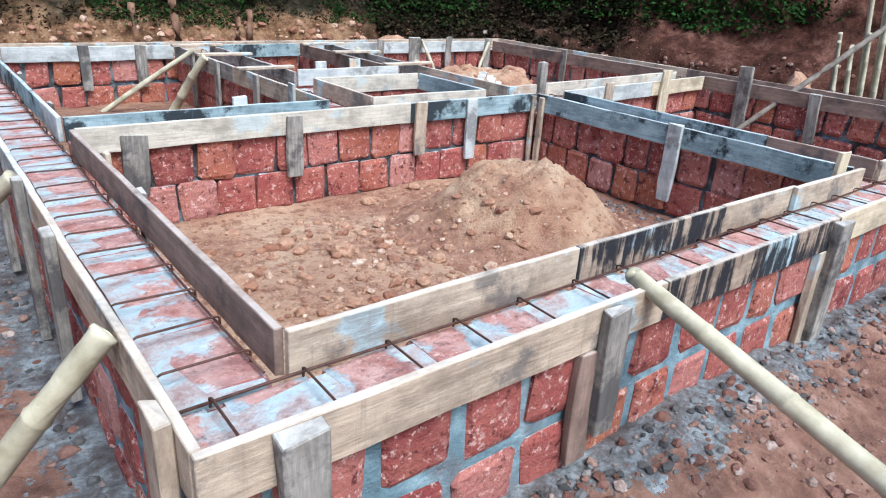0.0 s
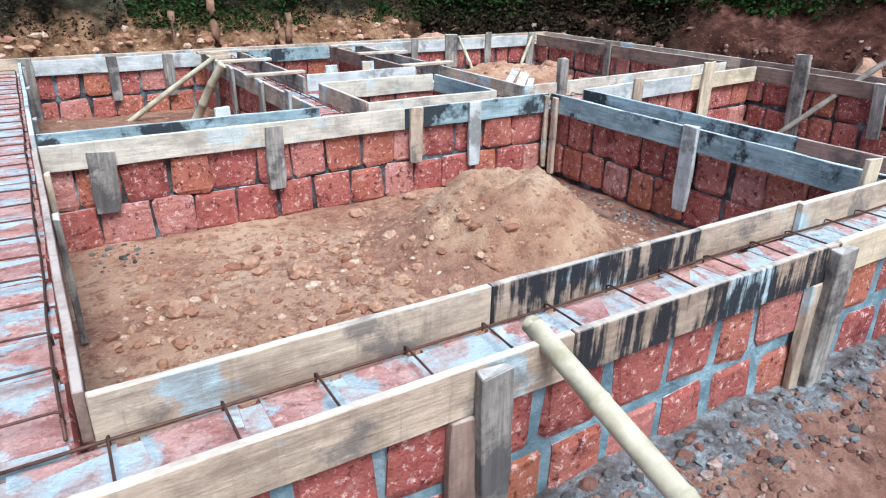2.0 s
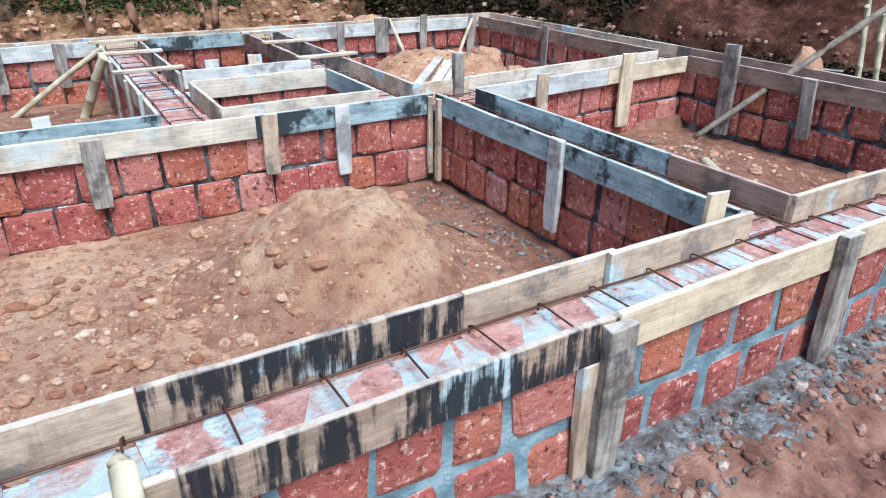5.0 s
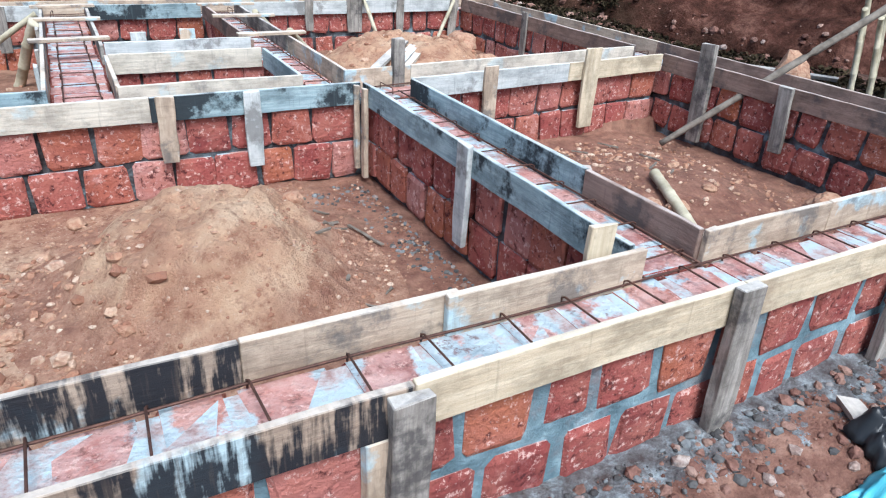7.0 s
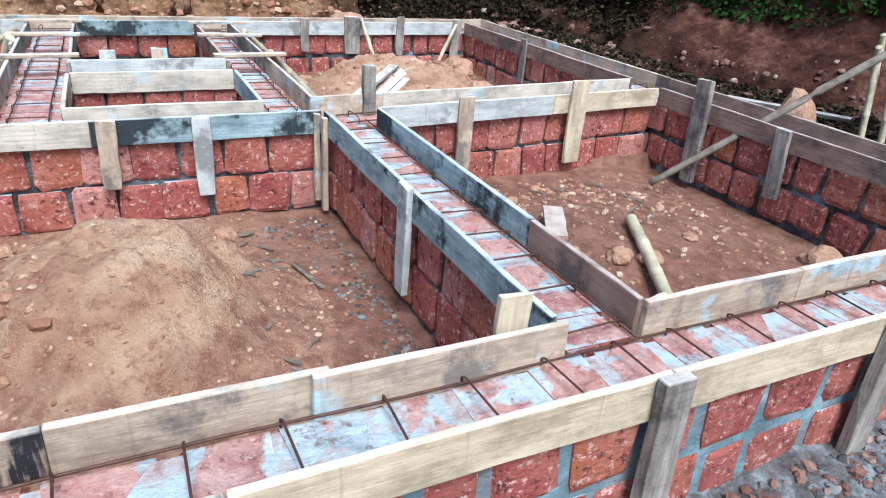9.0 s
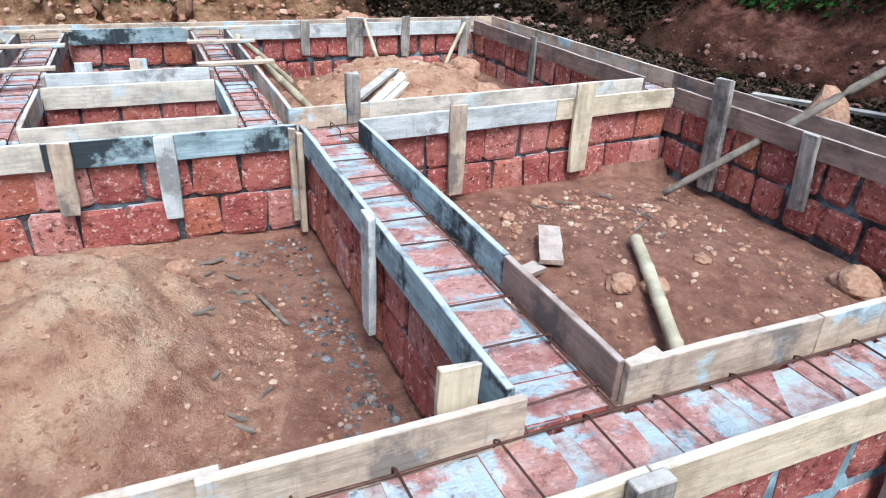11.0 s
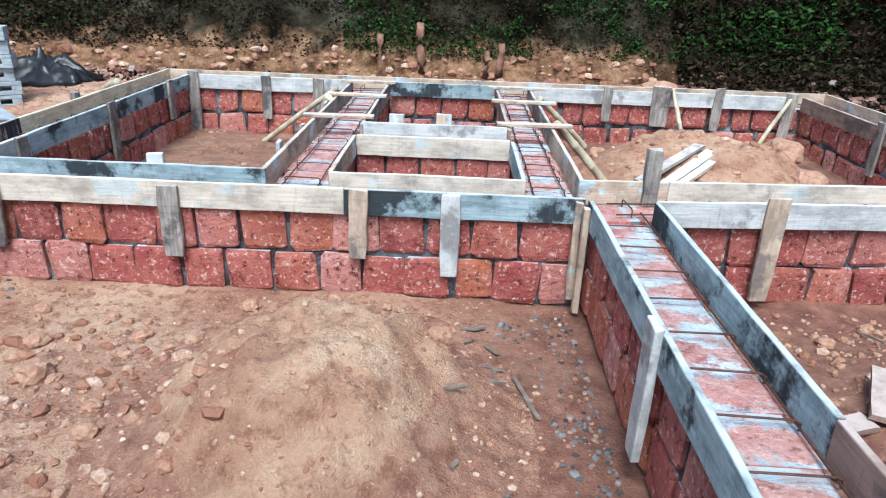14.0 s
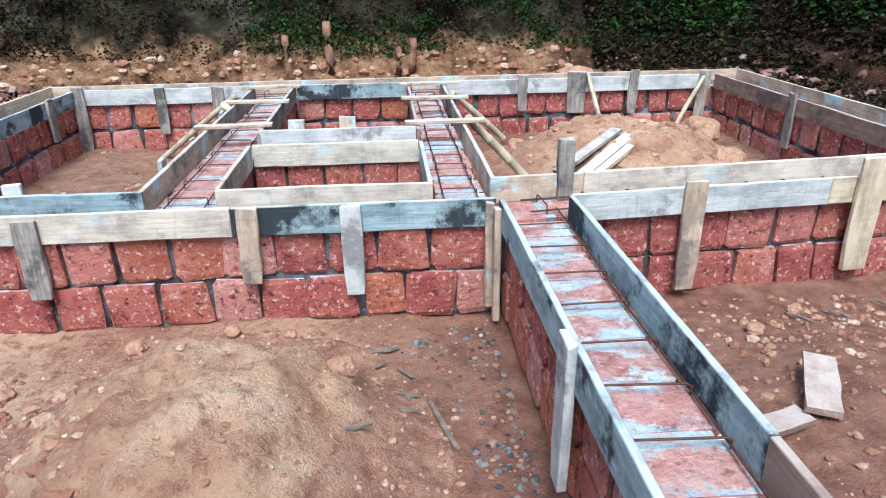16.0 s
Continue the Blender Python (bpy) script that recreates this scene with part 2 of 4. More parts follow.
def timber(name, light, dark, stain, stain_at, stain_amount, split=0.0, streak=False):
    """Rough sawn board, grain along its own x."""
    m, nt, b = material(name, 0.8)
    v = rand_shift(nt, coords(nt, (1.6, 26, 26)))
    c = mix(nt, ramp(nt, nz(nt, v, 2.2, 8, 0.7), [(0.32, 0.0), (0.68, 1.0)]), dark, light)
    w = rand_shift(nt, coords(nt, (1, 1, 1)))
    c = mix(nt, ramp(nt, nz(nt, w, 5, 4), [(0.4, 0.0), (0.75, 0.45)]), c, tuple(0.7 * k for k in dark))
    c = mix(nt, ramp(nt, nz(nt, rand_shift(nt, coords(nt, (2.2, 2.2, 2.2))), 1.7, 5, 0.6), [(0.57, 0.0), (0.62, split)]), c, (0.44, 0.57, 0.61))
    # handling dirt and damp
    c = mix(nt, ramp(nt, nz(nt, rand_shift(nt, coords(nt, (5, 9, 9))), 1.0, 7, 0.72), [(0.44, 0.0), (0.62, 0.6)]), c, tuple(0.42 * k for k in dark))
    blot = nz(nt, rand_shift(nt, coords(nt, (2.6, 3.2, 2.6))), 1.15, 6, 0.68)
    if streak:
        # dark runs across the saw marks, gathered in patches
        blot = mix(nt, 0.5, blot, nz(nt, rand_shift(nt, coords(nt, (34, 6, 3.0))), 1.0, 4, 0.6))
    f = ramp(nt, blot, [(stain_at, 0.0), (stain_at + 0.07, stain_amount)])
    c = mix(nt, f, c, stain)
    c = mix(nt, ramp(nt, nz(nt, rand_shift(nt, coords(nt, (60, 60, 4))), 1.0, 3), [(0.58, 0.0), (0.75, 0.4)]), c, tuple(0.45 * k for k in dark))
    # raw sawn, cement-pale upper faces, with light from above painted into the tone
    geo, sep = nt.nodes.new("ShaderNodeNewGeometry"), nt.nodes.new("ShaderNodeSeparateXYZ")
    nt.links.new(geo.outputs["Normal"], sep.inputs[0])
    lit_edge = mix(nt, ramp(nt, sep.outputs[2], [(0.6, 0.0), (0.9, 1.0)]), 0.0, ramp(nt, nz(nt, rand_shift(nt, coords(nt, (7, 7, 7))), 1.0, 5, 0.7), [(0.34, 0.2), (0.55, 0.85)]))
    c = mix(nt, lit_edge, c, tuple(0.5 * p + 0.5 * q for p, q in zip(light, (0.70, 0.66, 0.60))))
    nt.links.new(c, b.inputs["Base Color"])
    bump(nt, b, nz(nt, v, 3.5, 8, 0.75), 0.6, 0.008)
    return m


def plain_noise(name, a, c2, scale, rough=0.8, metal=0.0, bs=0.4, bd=0.005):
    m, nt, b = material(name, rough, metal)
    v = rand_shift(nt, coords(nt, (1, 1, 1)))
    f = nz(nt, v, scale, 6, 0.65)
    nt.links.new(ramp(nt, f, [(0.3, a), (0.7, c2)]), b.inputs["Base Color"])
    bump(nt, b, f, bs, bd)
    return m


def bank_soil():
    m, nt, b = material("cut_bank_earth", 0.95)
    b.inputs["Specular IOR Level"].default_value = 0.05
    v = world_coords(nt, (1, 1, 1))
    # near-black tones carry the shade of trees above the bank
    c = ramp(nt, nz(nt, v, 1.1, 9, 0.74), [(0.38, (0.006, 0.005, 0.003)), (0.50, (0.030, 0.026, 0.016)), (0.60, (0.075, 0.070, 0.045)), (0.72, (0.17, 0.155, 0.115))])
    sx = nt.nodes.new("ShaderNodeSeparateXYZ")
    nt.links.new(v, sx.inputs[0])
    wob = nt.nodes.new("ShaderNodeMath")
    wob.operation = "MULTIPLY_ADD"
    wob.inputs[1].default_value = 0.5
    half = nt.nodes.new("ShaderNodeMath")
    half.operation, half.inputs[1].default_value = "MULTIPLY", 0.45
    nt.links.new(nz(nt, v, 2.5, 5), half.inputs[0])
    nt.links.new(sx.outputs[2], wob.inputs[0])
    nt.links.new(half.outputs[0], wob.inputs[2])
    # freshly dug ochre foot of the cutting, redder to the east
    c = mix(nt, ramp(nt, wob.outputs[0], [(0.60, 1.0), (0.70, 0.0)]), c, ramp(nt, nz(nt, v, 4, 9, 0.76), [(0.34, (0.05, 0.028, 0.018)), (0.48, (0.22, 0.12, 0.065)), (0.66, (0.46, 0.29, 0.17))]))
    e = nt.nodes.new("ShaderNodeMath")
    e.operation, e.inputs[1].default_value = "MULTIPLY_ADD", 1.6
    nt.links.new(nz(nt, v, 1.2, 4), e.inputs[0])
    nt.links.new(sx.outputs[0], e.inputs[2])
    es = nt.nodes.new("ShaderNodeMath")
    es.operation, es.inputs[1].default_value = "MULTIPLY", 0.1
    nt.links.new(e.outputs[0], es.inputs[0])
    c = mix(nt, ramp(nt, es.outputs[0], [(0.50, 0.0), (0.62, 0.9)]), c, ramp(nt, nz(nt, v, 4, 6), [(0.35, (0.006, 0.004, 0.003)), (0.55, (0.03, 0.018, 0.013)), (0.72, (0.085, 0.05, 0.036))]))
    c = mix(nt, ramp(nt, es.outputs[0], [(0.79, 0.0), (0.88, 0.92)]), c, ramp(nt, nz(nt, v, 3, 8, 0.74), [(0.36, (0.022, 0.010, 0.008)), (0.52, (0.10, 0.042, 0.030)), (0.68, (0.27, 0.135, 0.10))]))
    nt.links.new(c, b.inputs["Base Color"])
    bump(nt, b, mix(nt, 0.5, nz(nt, v, 8, 8, 0.7), nz(nt, v, 30, 5, 0.7)), 1.0, 0.09)
    return m


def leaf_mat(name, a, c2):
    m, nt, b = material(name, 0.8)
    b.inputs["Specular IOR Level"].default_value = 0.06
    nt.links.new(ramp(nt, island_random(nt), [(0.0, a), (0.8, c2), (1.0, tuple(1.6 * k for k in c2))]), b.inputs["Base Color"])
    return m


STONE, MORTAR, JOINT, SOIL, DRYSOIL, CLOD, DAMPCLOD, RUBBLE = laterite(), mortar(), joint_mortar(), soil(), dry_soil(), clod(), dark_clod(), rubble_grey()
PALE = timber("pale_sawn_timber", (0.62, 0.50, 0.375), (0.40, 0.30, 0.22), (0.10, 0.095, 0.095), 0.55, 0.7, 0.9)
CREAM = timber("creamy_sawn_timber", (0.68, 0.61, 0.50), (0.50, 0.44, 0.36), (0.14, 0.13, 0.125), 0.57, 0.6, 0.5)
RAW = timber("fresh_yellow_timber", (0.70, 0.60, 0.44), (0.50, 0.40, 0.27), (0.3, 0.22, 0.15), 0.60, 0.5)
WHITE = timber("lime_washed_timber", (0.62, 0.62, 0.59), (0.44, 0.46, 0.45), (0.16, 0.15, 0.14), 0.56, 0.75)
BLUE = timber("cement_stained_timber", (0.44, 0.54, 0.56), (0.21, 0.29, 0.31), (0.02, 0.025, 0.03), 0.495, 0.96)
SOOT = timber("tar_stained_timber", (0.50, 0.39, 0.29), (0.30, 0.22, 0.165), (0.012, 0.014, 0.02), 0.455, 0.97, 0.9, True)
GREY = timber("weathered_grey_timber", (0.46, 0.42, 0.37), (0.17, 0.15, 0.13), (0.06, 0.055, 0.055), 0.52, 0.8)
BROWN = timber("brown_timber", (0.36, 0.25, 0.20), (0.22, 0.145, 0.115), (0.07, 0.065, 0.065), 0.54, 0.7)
BAMBOO = plain_noise("dry_bamboo", (0.30, 0.26, 0.17), (0.60, 0.54, 0.40), 9, 0.5)
POLE = plain_noise("bark_pole", (0.09, 0.075, 0.06), (0.26, 0.22, 0.18), 14, 0.85)
STUMP = plain_noise("cut_sapling", (0.10, 0.05, 0.03), (0.30, 0.17, 0.11), 12, 0.9)
STEEL = plain_noise("rusty_rebar", (0.06, 0.035, 0.03), (0.15, 0.075, 0.055), 40, 0.6, 0.5)
CEMENT = plain_noise("cement_block", (0.20, 0.235, 0.25), (0.42, 0.48, 0.50), 12, 0.9, 0, 0.8, 0.006)
PLASTIC = plain_noise("black_plastic", (0.01, 0.011, 0.013), (0.025, 0.027, 0.03), 8, 0.3)
TARP = plain_noise("cyan_plastic", (0.10, 0.42, 0.52), (0.2, 0.6, 0.68), 6, 0.4)
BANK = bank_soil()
# leaf colours taken down towards black, overhead tree shade included
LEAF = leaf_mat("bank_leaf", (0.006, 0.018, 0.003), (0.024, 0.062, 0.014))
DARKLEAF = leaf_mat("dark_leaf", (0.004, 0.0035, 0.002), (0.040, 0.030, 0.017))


# ---- helpers of this place ----
def mesh_from(name, bm, mat, smooth=False):
    me = bpy.data.meshes.new(name)
    bm.to_mesh(me)
    bm.free()
    me.materials.append(mat)
    if smooth:
        me.polygons.foreach_set("use_smooth", [True] * len(me.polygons))
    return me


def part(name, bm, mat, parent, label="", smooth=False):
    ob = new(name, mesh_from(name, bm, mat, smooth))
    ob.parent = parent
    return tagged(ob, label)


def raw_mesh(name, verts, faces, mat, smooth=False):
    me = bpy.data.meshes.new(name)
    me.from_pydata(verts, [], faces)
    me.materials.append(mat)
    if smooth:
        me.polygons.foreach_set("use_smooth", [True] * len(me.polygons))
    return me


def fbm(x, y, z=0.0, octaves=4):
    return noise.fractal(Vector((x, y, z)), 1.0, 2.0, octaves)


def box_bm(x0, x1, y0, y1, z0, z1, bevel=0.0, rng=None, jit=0.0, cuts=0):
    bm = bmesh.new()
    bmesh.ops.create_cube(bm, size=1)
    for v in bm.verts:
        v.co = ((x0 + x1) / 2 + v.co.x * (x1 - x0), (y0 + y1) / 2 + v.co.y * (y1 - y0), (z0 + z1) / 2 + v.co.z * (z1 - z0))
    if cuts:
        long_edges = [e for e in bm.edges if abs(e.verts[0].co.x - e.verts[1].co.x) > 0.5 * (x1 - x0)]
        bmesh.ops.subdivide_edges(bm, edges=long_edges, cuts=cuts)
    if bevel:
        bmesh.ops.bevel(bm, geom=[e for e in bm.edges if e.calc_face_angle(0) > 0.5], offset=bevel, segments=1, affect="EDGES")
    if rng:
        for v in bm.verts:
            v.co += Vector((rng.uniform(-jit, jit), rng.uniform(-jit, jit), rng.uniform(-jit, jit)))
    return bm


def tube_bm(points, radii, sides=8, cap=True):
    bm = bmesh.new()
    rings = []
    for i, p in enumerate(points):
        p = Vector(p)
        d = (Vector(points[min(i + 1, len(points) - 1)]) - Vector(points[max(i - 1, 0)])).normalized()
        q = d.to_track_quat("Z", "Y")
        r = radii[i] if isinstance(radii, (list, tuple)) else radii
        rings.append([bm.verts.new(p + q @ Vector((r * math.cos(a), r * math.sin(a), 0))) for a in (2 * math.pi * k / sides for k in range(sides))])
    for a, c in zip(rings, rings[1:]):
        for k in range(sides):
            bm.faces.new((a[k], a[(k + 1) % sides], c[(k + 1) % sides], c[k]))
    if cap:
        bm.faces.new(rings[0][::-1])
        bm.faces.new(rings[-1])
    return bm


TOP, BOT = 0.68, 0.55
rng = random.Random(7)


# ---- ground: one sheet with the room floors, heaps and the yard ----
def smooth01(t):
    t = min(1.0, max(0.0, t))
    return t * t * (3 - 2 * t)


def cone(x, y, cx, cy, rx, ry):
    d = math.hypot((x - cx) / rx, (y - cy) / ry)
    return 0.5 + 0.5 * math.cos(math.pi * min(1.0, d)) if d < 1 else 0.0


def dome(x, y, cx, cy, rx, ry):
    d = math.hypot((x - cx) / rx, (y - cy) / ry)
    return 1 - smooth01((d - 0.26) / 0.74) if d < 1 else 0.0


def floor_height(x, y, heap=True):
    n = 0.022 * fbm(x * 2.2, y * 2.2) + 0.010 * fbm(x * 9, y * 9, 3.0)
    if -0.16 < x < 3.3 and -0.16 < y < 2.4:
        h = 0.115 + 0.06 * cone(x, y, 0.9, 1.1, 1.4, 1.2) - 0.03 * smooth01((x - 2.6) / 0.5)
        m = dome(x + 0.08 * fbm(x * 3, y * 3, 5.0), y + 0.06 * fbm(x * 4, y * 4, 9.0), 2.06, 1.30, 0.76, 0.95 if y < 1.30 else 0.70) if heap else 0.0
        return h + 0.335 * m + n * (1 + 2.0 * m)
    if 3.3 <= x < 5.9 and -0.16 < y < 2.45:
        return 0.12 + 0.15 * cone(x, y, 4.5, 1.25, 1.2, 1.1) + n - 0.05 * smooth01((x - 5.2) / 0.4)
    if -0.16 < x < 1.7 and 2.4 <= y < 5.75:
        return 0.15 + n
    if 1.7 <= x < 3.0 and 2.4 <= y < 5.75:
        return 0.11 + n
    if 3.0 <= x < 5.9 and 2.4 <= y < 5.8:
        m = dome(x + 0.08 * fbm(x * 3, y * 3, 8.0), y, 4.45, 4.45, 1.15, 1.0) if heap else 0.0
        return 0.17 + 0.33 * m + n * (1 + 1.5 * m)
    # the yard
    f = 0.165 - 0.125 * smooth01((-0.42 - y) / 0.55)
    back = 0.47 * smooth01((y - 2.0) / 3.6)
    h = f if y < 0 else 0.03
    if y < 0 and x < -0.2:
        h = 0.20 - 0.17 * smooth01((-0.2 - x) / 0.5) - 0.14 * smooth01((-0.42 - y) / 0.5) * smooth01((x + 0.7) / 0.5)
        h = min(h, f + 0.02)
    if y >= 0 and x < 0:
        h = 0.03 + 0.05 * smooth01((-0.5 - x) / 0.3)
    if x > 5.9:
        h = max(h, 0.22) if y > -0.3 else h
        back = max(back, 0.30 * smooth01((x - 6.3) / 1.2))
    return max(h, h * 0.3 + back) + 1.5 * n


def axis(lo, hi, a, b, fine, coarse):
    t = [a + (b - a) * i / round((b - a) / fine) for i in range(round((b - a) / fine) + 1)]
    step, x, left = coarse, a, []
    while x > lo:
        x -= step
        left.append(x)
        step *= 1.5
    step, x, right = coarse, b, []
    while x < hi:
        x += step
        right.append(x)
        step *= 1.5
    return left[::-1] + t + right


xs, ys = axis(-300, 300, -2.2, 8.0, 0.034, 0.08), axis(-300, 300, -2.4, 7.2, 0.034, 0.08)
gv = [(x, y, floor_height(x, y, False)) for y in ys for x in xs]
W = len(xs)
gf = [(j * W + i, j * W + i + 1, (j + 1) * W + i + 1, (j + 1) * W + i) for j in range(len(ys) - 1) for i in range(W - 1)]
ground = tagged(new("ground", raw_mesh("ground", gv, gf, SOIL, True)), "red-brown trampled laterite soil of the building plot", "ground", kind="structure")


def soil_heap(cx, cy, rx, ry, label):
    """A tipped heap of loose soil, its skirt sunk into the floor."""
    n, k, v, f = 90, 56, [(cx, cy, floor_height(cx, cy))], []
    for j in range(1, k + 1):
        for i in range(n):
            a, d = 2 * math.pi * i / n, 1.12 * j / k
            x, y = cx + rx * d * math.cos(a), cy + ry * d * math.sin(a)
            rough = 0.016 * fbm(x * 18, y * 18, 2.0) + 0.035 * abs(fbm(x * 5, y * 5, 7.0)) + 0.012 * abs(fbm(x * 34, y * 34, 5.0))
            z = floor_height(x, y) + rough * (1.2 - d)
            v.append((x, y, max(z, floor_height(x, y, False) - 0.01) if d < 1 else floor_height(x, y, False) - 0.03))
    f += [(0, 1 + i, 1 + (i + 1) % n) for i in range(n)]
    f += [(1 + (j - 1) * n + i, 1 + j * n + i, 1 + j * n + (i + 1) % n, 1 + (j - 1) * n + (i + 1) % n) for j in range(1, k) for i in range(n)]
    return tagged(new("soil_mound", raw_mesh("soil_mound", v, f, DRYSOIL, True)), label, "soil heap")


soil_heap(2.06, 1.22, 0.80, 0.96, "dry ochre heap of loose soil tipped on the room floor")
soil_heap(4.45, 4.45, 1.2, 1.0, "orange-brown heap of soil with rocks on the room floor")


# ---- cut bank round the back of the plot ----
FOOT = [(-14, 1.0), (-7, 4.8), (-3.2, 6.5), (-0.8, 6.75), (1.1, 6.85), (3.0, 7.15), (5.4, 7.35), (6.4, 6.9), (7.0, 5.8), (7.5, 4.3), (8.2, 2.6), (9.3, 0.4), (12.5, -4), (18, -9)]
PROFILE = [(0.0, -0.15), (0.12, 0.45), (0.30, 0.72), (0.55, 0.85), (0.75, 1.15), (0.95, 1.7), (1.15, 2.3), (1.4, 3.0), (1.75, 3.7), (2.4, 4.3), (5, 4.8), (14, 5.5), (60, 7.0)]


def polyline(pts, step):
    out = []
    for a, c in zip(pts, pts[1:]):
        d = math.dist(a, c)
        k = max(1, round(d / step))
        out += [tuple(p + (q - p) * i / k for p, q in zip(a, c)) for i in range(k)]
    return out + [pts[-1]]


def foot_line():
    base = polyline(FOOT, 0.09)
    for _ in range(10):
        base = [base[0]] + [tuple((a + 2 * q + c) / 4 for a, q, c in zip(base[i - 1], base[i], base[i + 1])) for i in range(1, len(base) - 1)] + [base[-1]]
    return base


FOOTLINE, RISE = foot_line(), polyline(PROFILE, 0.09)[:60] + [(5, 4.8), (14, 5.5), (60, 7.0)]


def bank_point(i, s, h):
    a, c = FOOTLINE[max(i - 1, 0)], FOOTLINE[min(i + 1, len(FOOTLINE) - 1)]
    tx, ty = c[0] - a[0], c[1] - a[1]
    l = math.hypot(tx, ty)
    nx, ny = -ty / l, tx / l
    x, y = FOOTLINE[i]
    r = 0.16 * fbm(x * 1.1, y * 1.1, h * 1.4) + 0.09 * fbm(x * 4, y * 4, h * 4, 6)
    return Vector((x + nx * (s + r), y + ny * (s + r), h + 0.10 * fbm(x * 2.2, y * 2.2, s * 3)))


bv = [bank_point(i, s, h) for s, h in RISE for i in range(len(FOOTLINE))]
W = len(FOOTLINE)
bf = [(j * W + i, j * W + i + 1, (j + 1) * W + i + 1, (j + 1) * W + i) for j in range(len(RISE) - 1) for i in range(W - 1)]
tagged(new("backdrop_bank", raw_mesh("bank", bv, bf, BANK, True)), "steep earth cutting behind the plot, darkened as tree shade, ochre at its foot", "embankment", kind="structure")


# ---- laterite block walls ----
def block_mesh(seed, taper):
    r = random.Random(seed)
    bm = box_bm(-0.5, 0.5, -0.5, 0.5, -0.5, 0.5, 0.10 if not taper else 0.12)
    for v in bm.verts:
        v.co += Vector((r.uniform(-0.055, 0.05), r.uniform(-0.012, 0.012), r.uniform(-0.055, 0.05) if v.co.z < 0.4 else r.uniform(-0.014, 0.014)))
        if v.co.z > 0.42:
            v.co.x *= 1.15
        v.co.y = math.copysign(0.5 - 0.35 * (0.5 - abs(v.co.y)), v.co.y)
        k = 1 - taper * (0.5 - v.co.y)
        v.co.x *= k
        v.co.z *= 1 - 0.6 * taper * (0.5 - v.co.y)
    return mesh_from("brick", bm, STONE)


BLOCKS, TAPERED = [block_mesh(s, 0.0) for s in range(14)], [block_mesh(s + 50, 0.06) for s in range(14)]
PENDING = []


def wall(name, p0, p1, t, courses=2, outer=False, upper=None, lower=None, seed=0, label="red laterite block footing wall with cement joints"):
    """Wall from p0 to p1; its thickness t lies to the left of that way. outer: pointed flush on its right face."""
    r = random.Random(seed)
    d = math.dist(p0, p1)
    m = pose(p0[0], p0[1], 0, 0, 0, math.degrees(math.atan2(p1[1] - p0[1], p1[0] - p0[0])))
    bm = box_bm(0.01, d - 0.01, 0.014 if outer else 0.024, t - 0.026, -0.25, BOT + 0.0045)
    for f in bm.faces:
        f.material_index = 1 if f.normal.y > 0.5 or (f.normal.y < -0.5 and not outer) else 0
    me = mesh_from(name, bm, MORTAR)
    me.materials.append(JOINT)
    ob = tagged(new(name, me), label, "wall", kind="structure")
    ob.matrix_world = m
    zs = [(0.33, 0.553), (0.105, 0.322), (-0.12, 0.095)][:courses]
    for c, (z0, z1) in enumerate(zs):
        known = (upper, lower, None)[c]
        if known:
            xs_ = known
        else:
            xs_, x = [0.0], r.uniform(0.1, 0.26)
            while x < d - 0.13:
                xs_.append(x)
                x += r.uniform(0.195, 0.265)
            xs_.append(d)
        for a, q in zip(xs_, xs_[1:]):
            g = r.uniform(0.008, 0.034) if outer else r.uniform(0.009, 0.023)
            drop = r.uniform(0.004, 0.026) if outer else r.uniform(-0.004, 0.008)
            if q - a < 0.06:
                continue
            z = (z0 + z1) / 2 + 0.004 + (drop / 2 if c == 0 else r.uniform(-0.006, 0.006))
            PENDING.append((ob, r.choice(TAPERED if outer else BLOCKS), ((a + q) / 2 + r.uniform(-0.005, 0.005), t / 2 + r.uniform(-0.003, 0.003) if outer else t / 2 + r.uniform(-0.008, 0.008), z),
                            (q - a - g, t + r.uniform(-0.008, 0.006), (z1 - z0) - drop), r.uniform(-1.5, 1.5), 0.0 if c == 0 else r.uniform(-4, 4) if outer else r.uniform(-2, 2)))
    return ob


A_UP = [0.0, 0.13, 0.34, 0.57, 0.79, 1.04, 1.24, 1.46, 1.69, 1.92, 2.15, 2.38, 2.60, 2.83, 3.12]
A_LO = [0.0, 0.21, 0.46, 0.68, 0.91, 1.15, 1.37, 1.61, 1.84, 2.06, 2.28, 2.51, 2.72, 2.95, 3.12]
wall("wall_front", (-0.31, -0.31), (6.09, -0.31), 0.285, outer=True, seed=1)
wall("wall_left", (-0.30, 5.60), (-0.30, -0.02), 0.275, courses=3, outer=True, seed=2)
wall("wall_right", (6.09, -0.02), (6.09, 5.66), 0.33, outer=True, seed=3)
wall("wall_back", (6.09, 5.93), (-0.30, 5.81), 0.235, outer=True, seed=4)
wall("wall_middle_west", (0.0, 2.29), (3.165, 2.29), 0.25, upper=A_UP + [3.165], lower=A_LO + [3.165], seed=5)
wall("wall_middle_east", (3.17, 2.295), (5.74, 2.50), 0.27, seed=6)
wall("wall_between_front_rooms", (3.455, -0.02), (3.455, 2.28), 0.285, seed=7)
wall("wall_passage_west", (1.85, 2.545), (1.85, 5.59), 0.32, seed=8)
wall("wall_passage_east", (3.145, 2.57), (3.145, 5.61), 0.265, seed=9)
wall("wall_shaft", (1.86, 3.41), (2.87, 3.41), 0.26, seed=10)


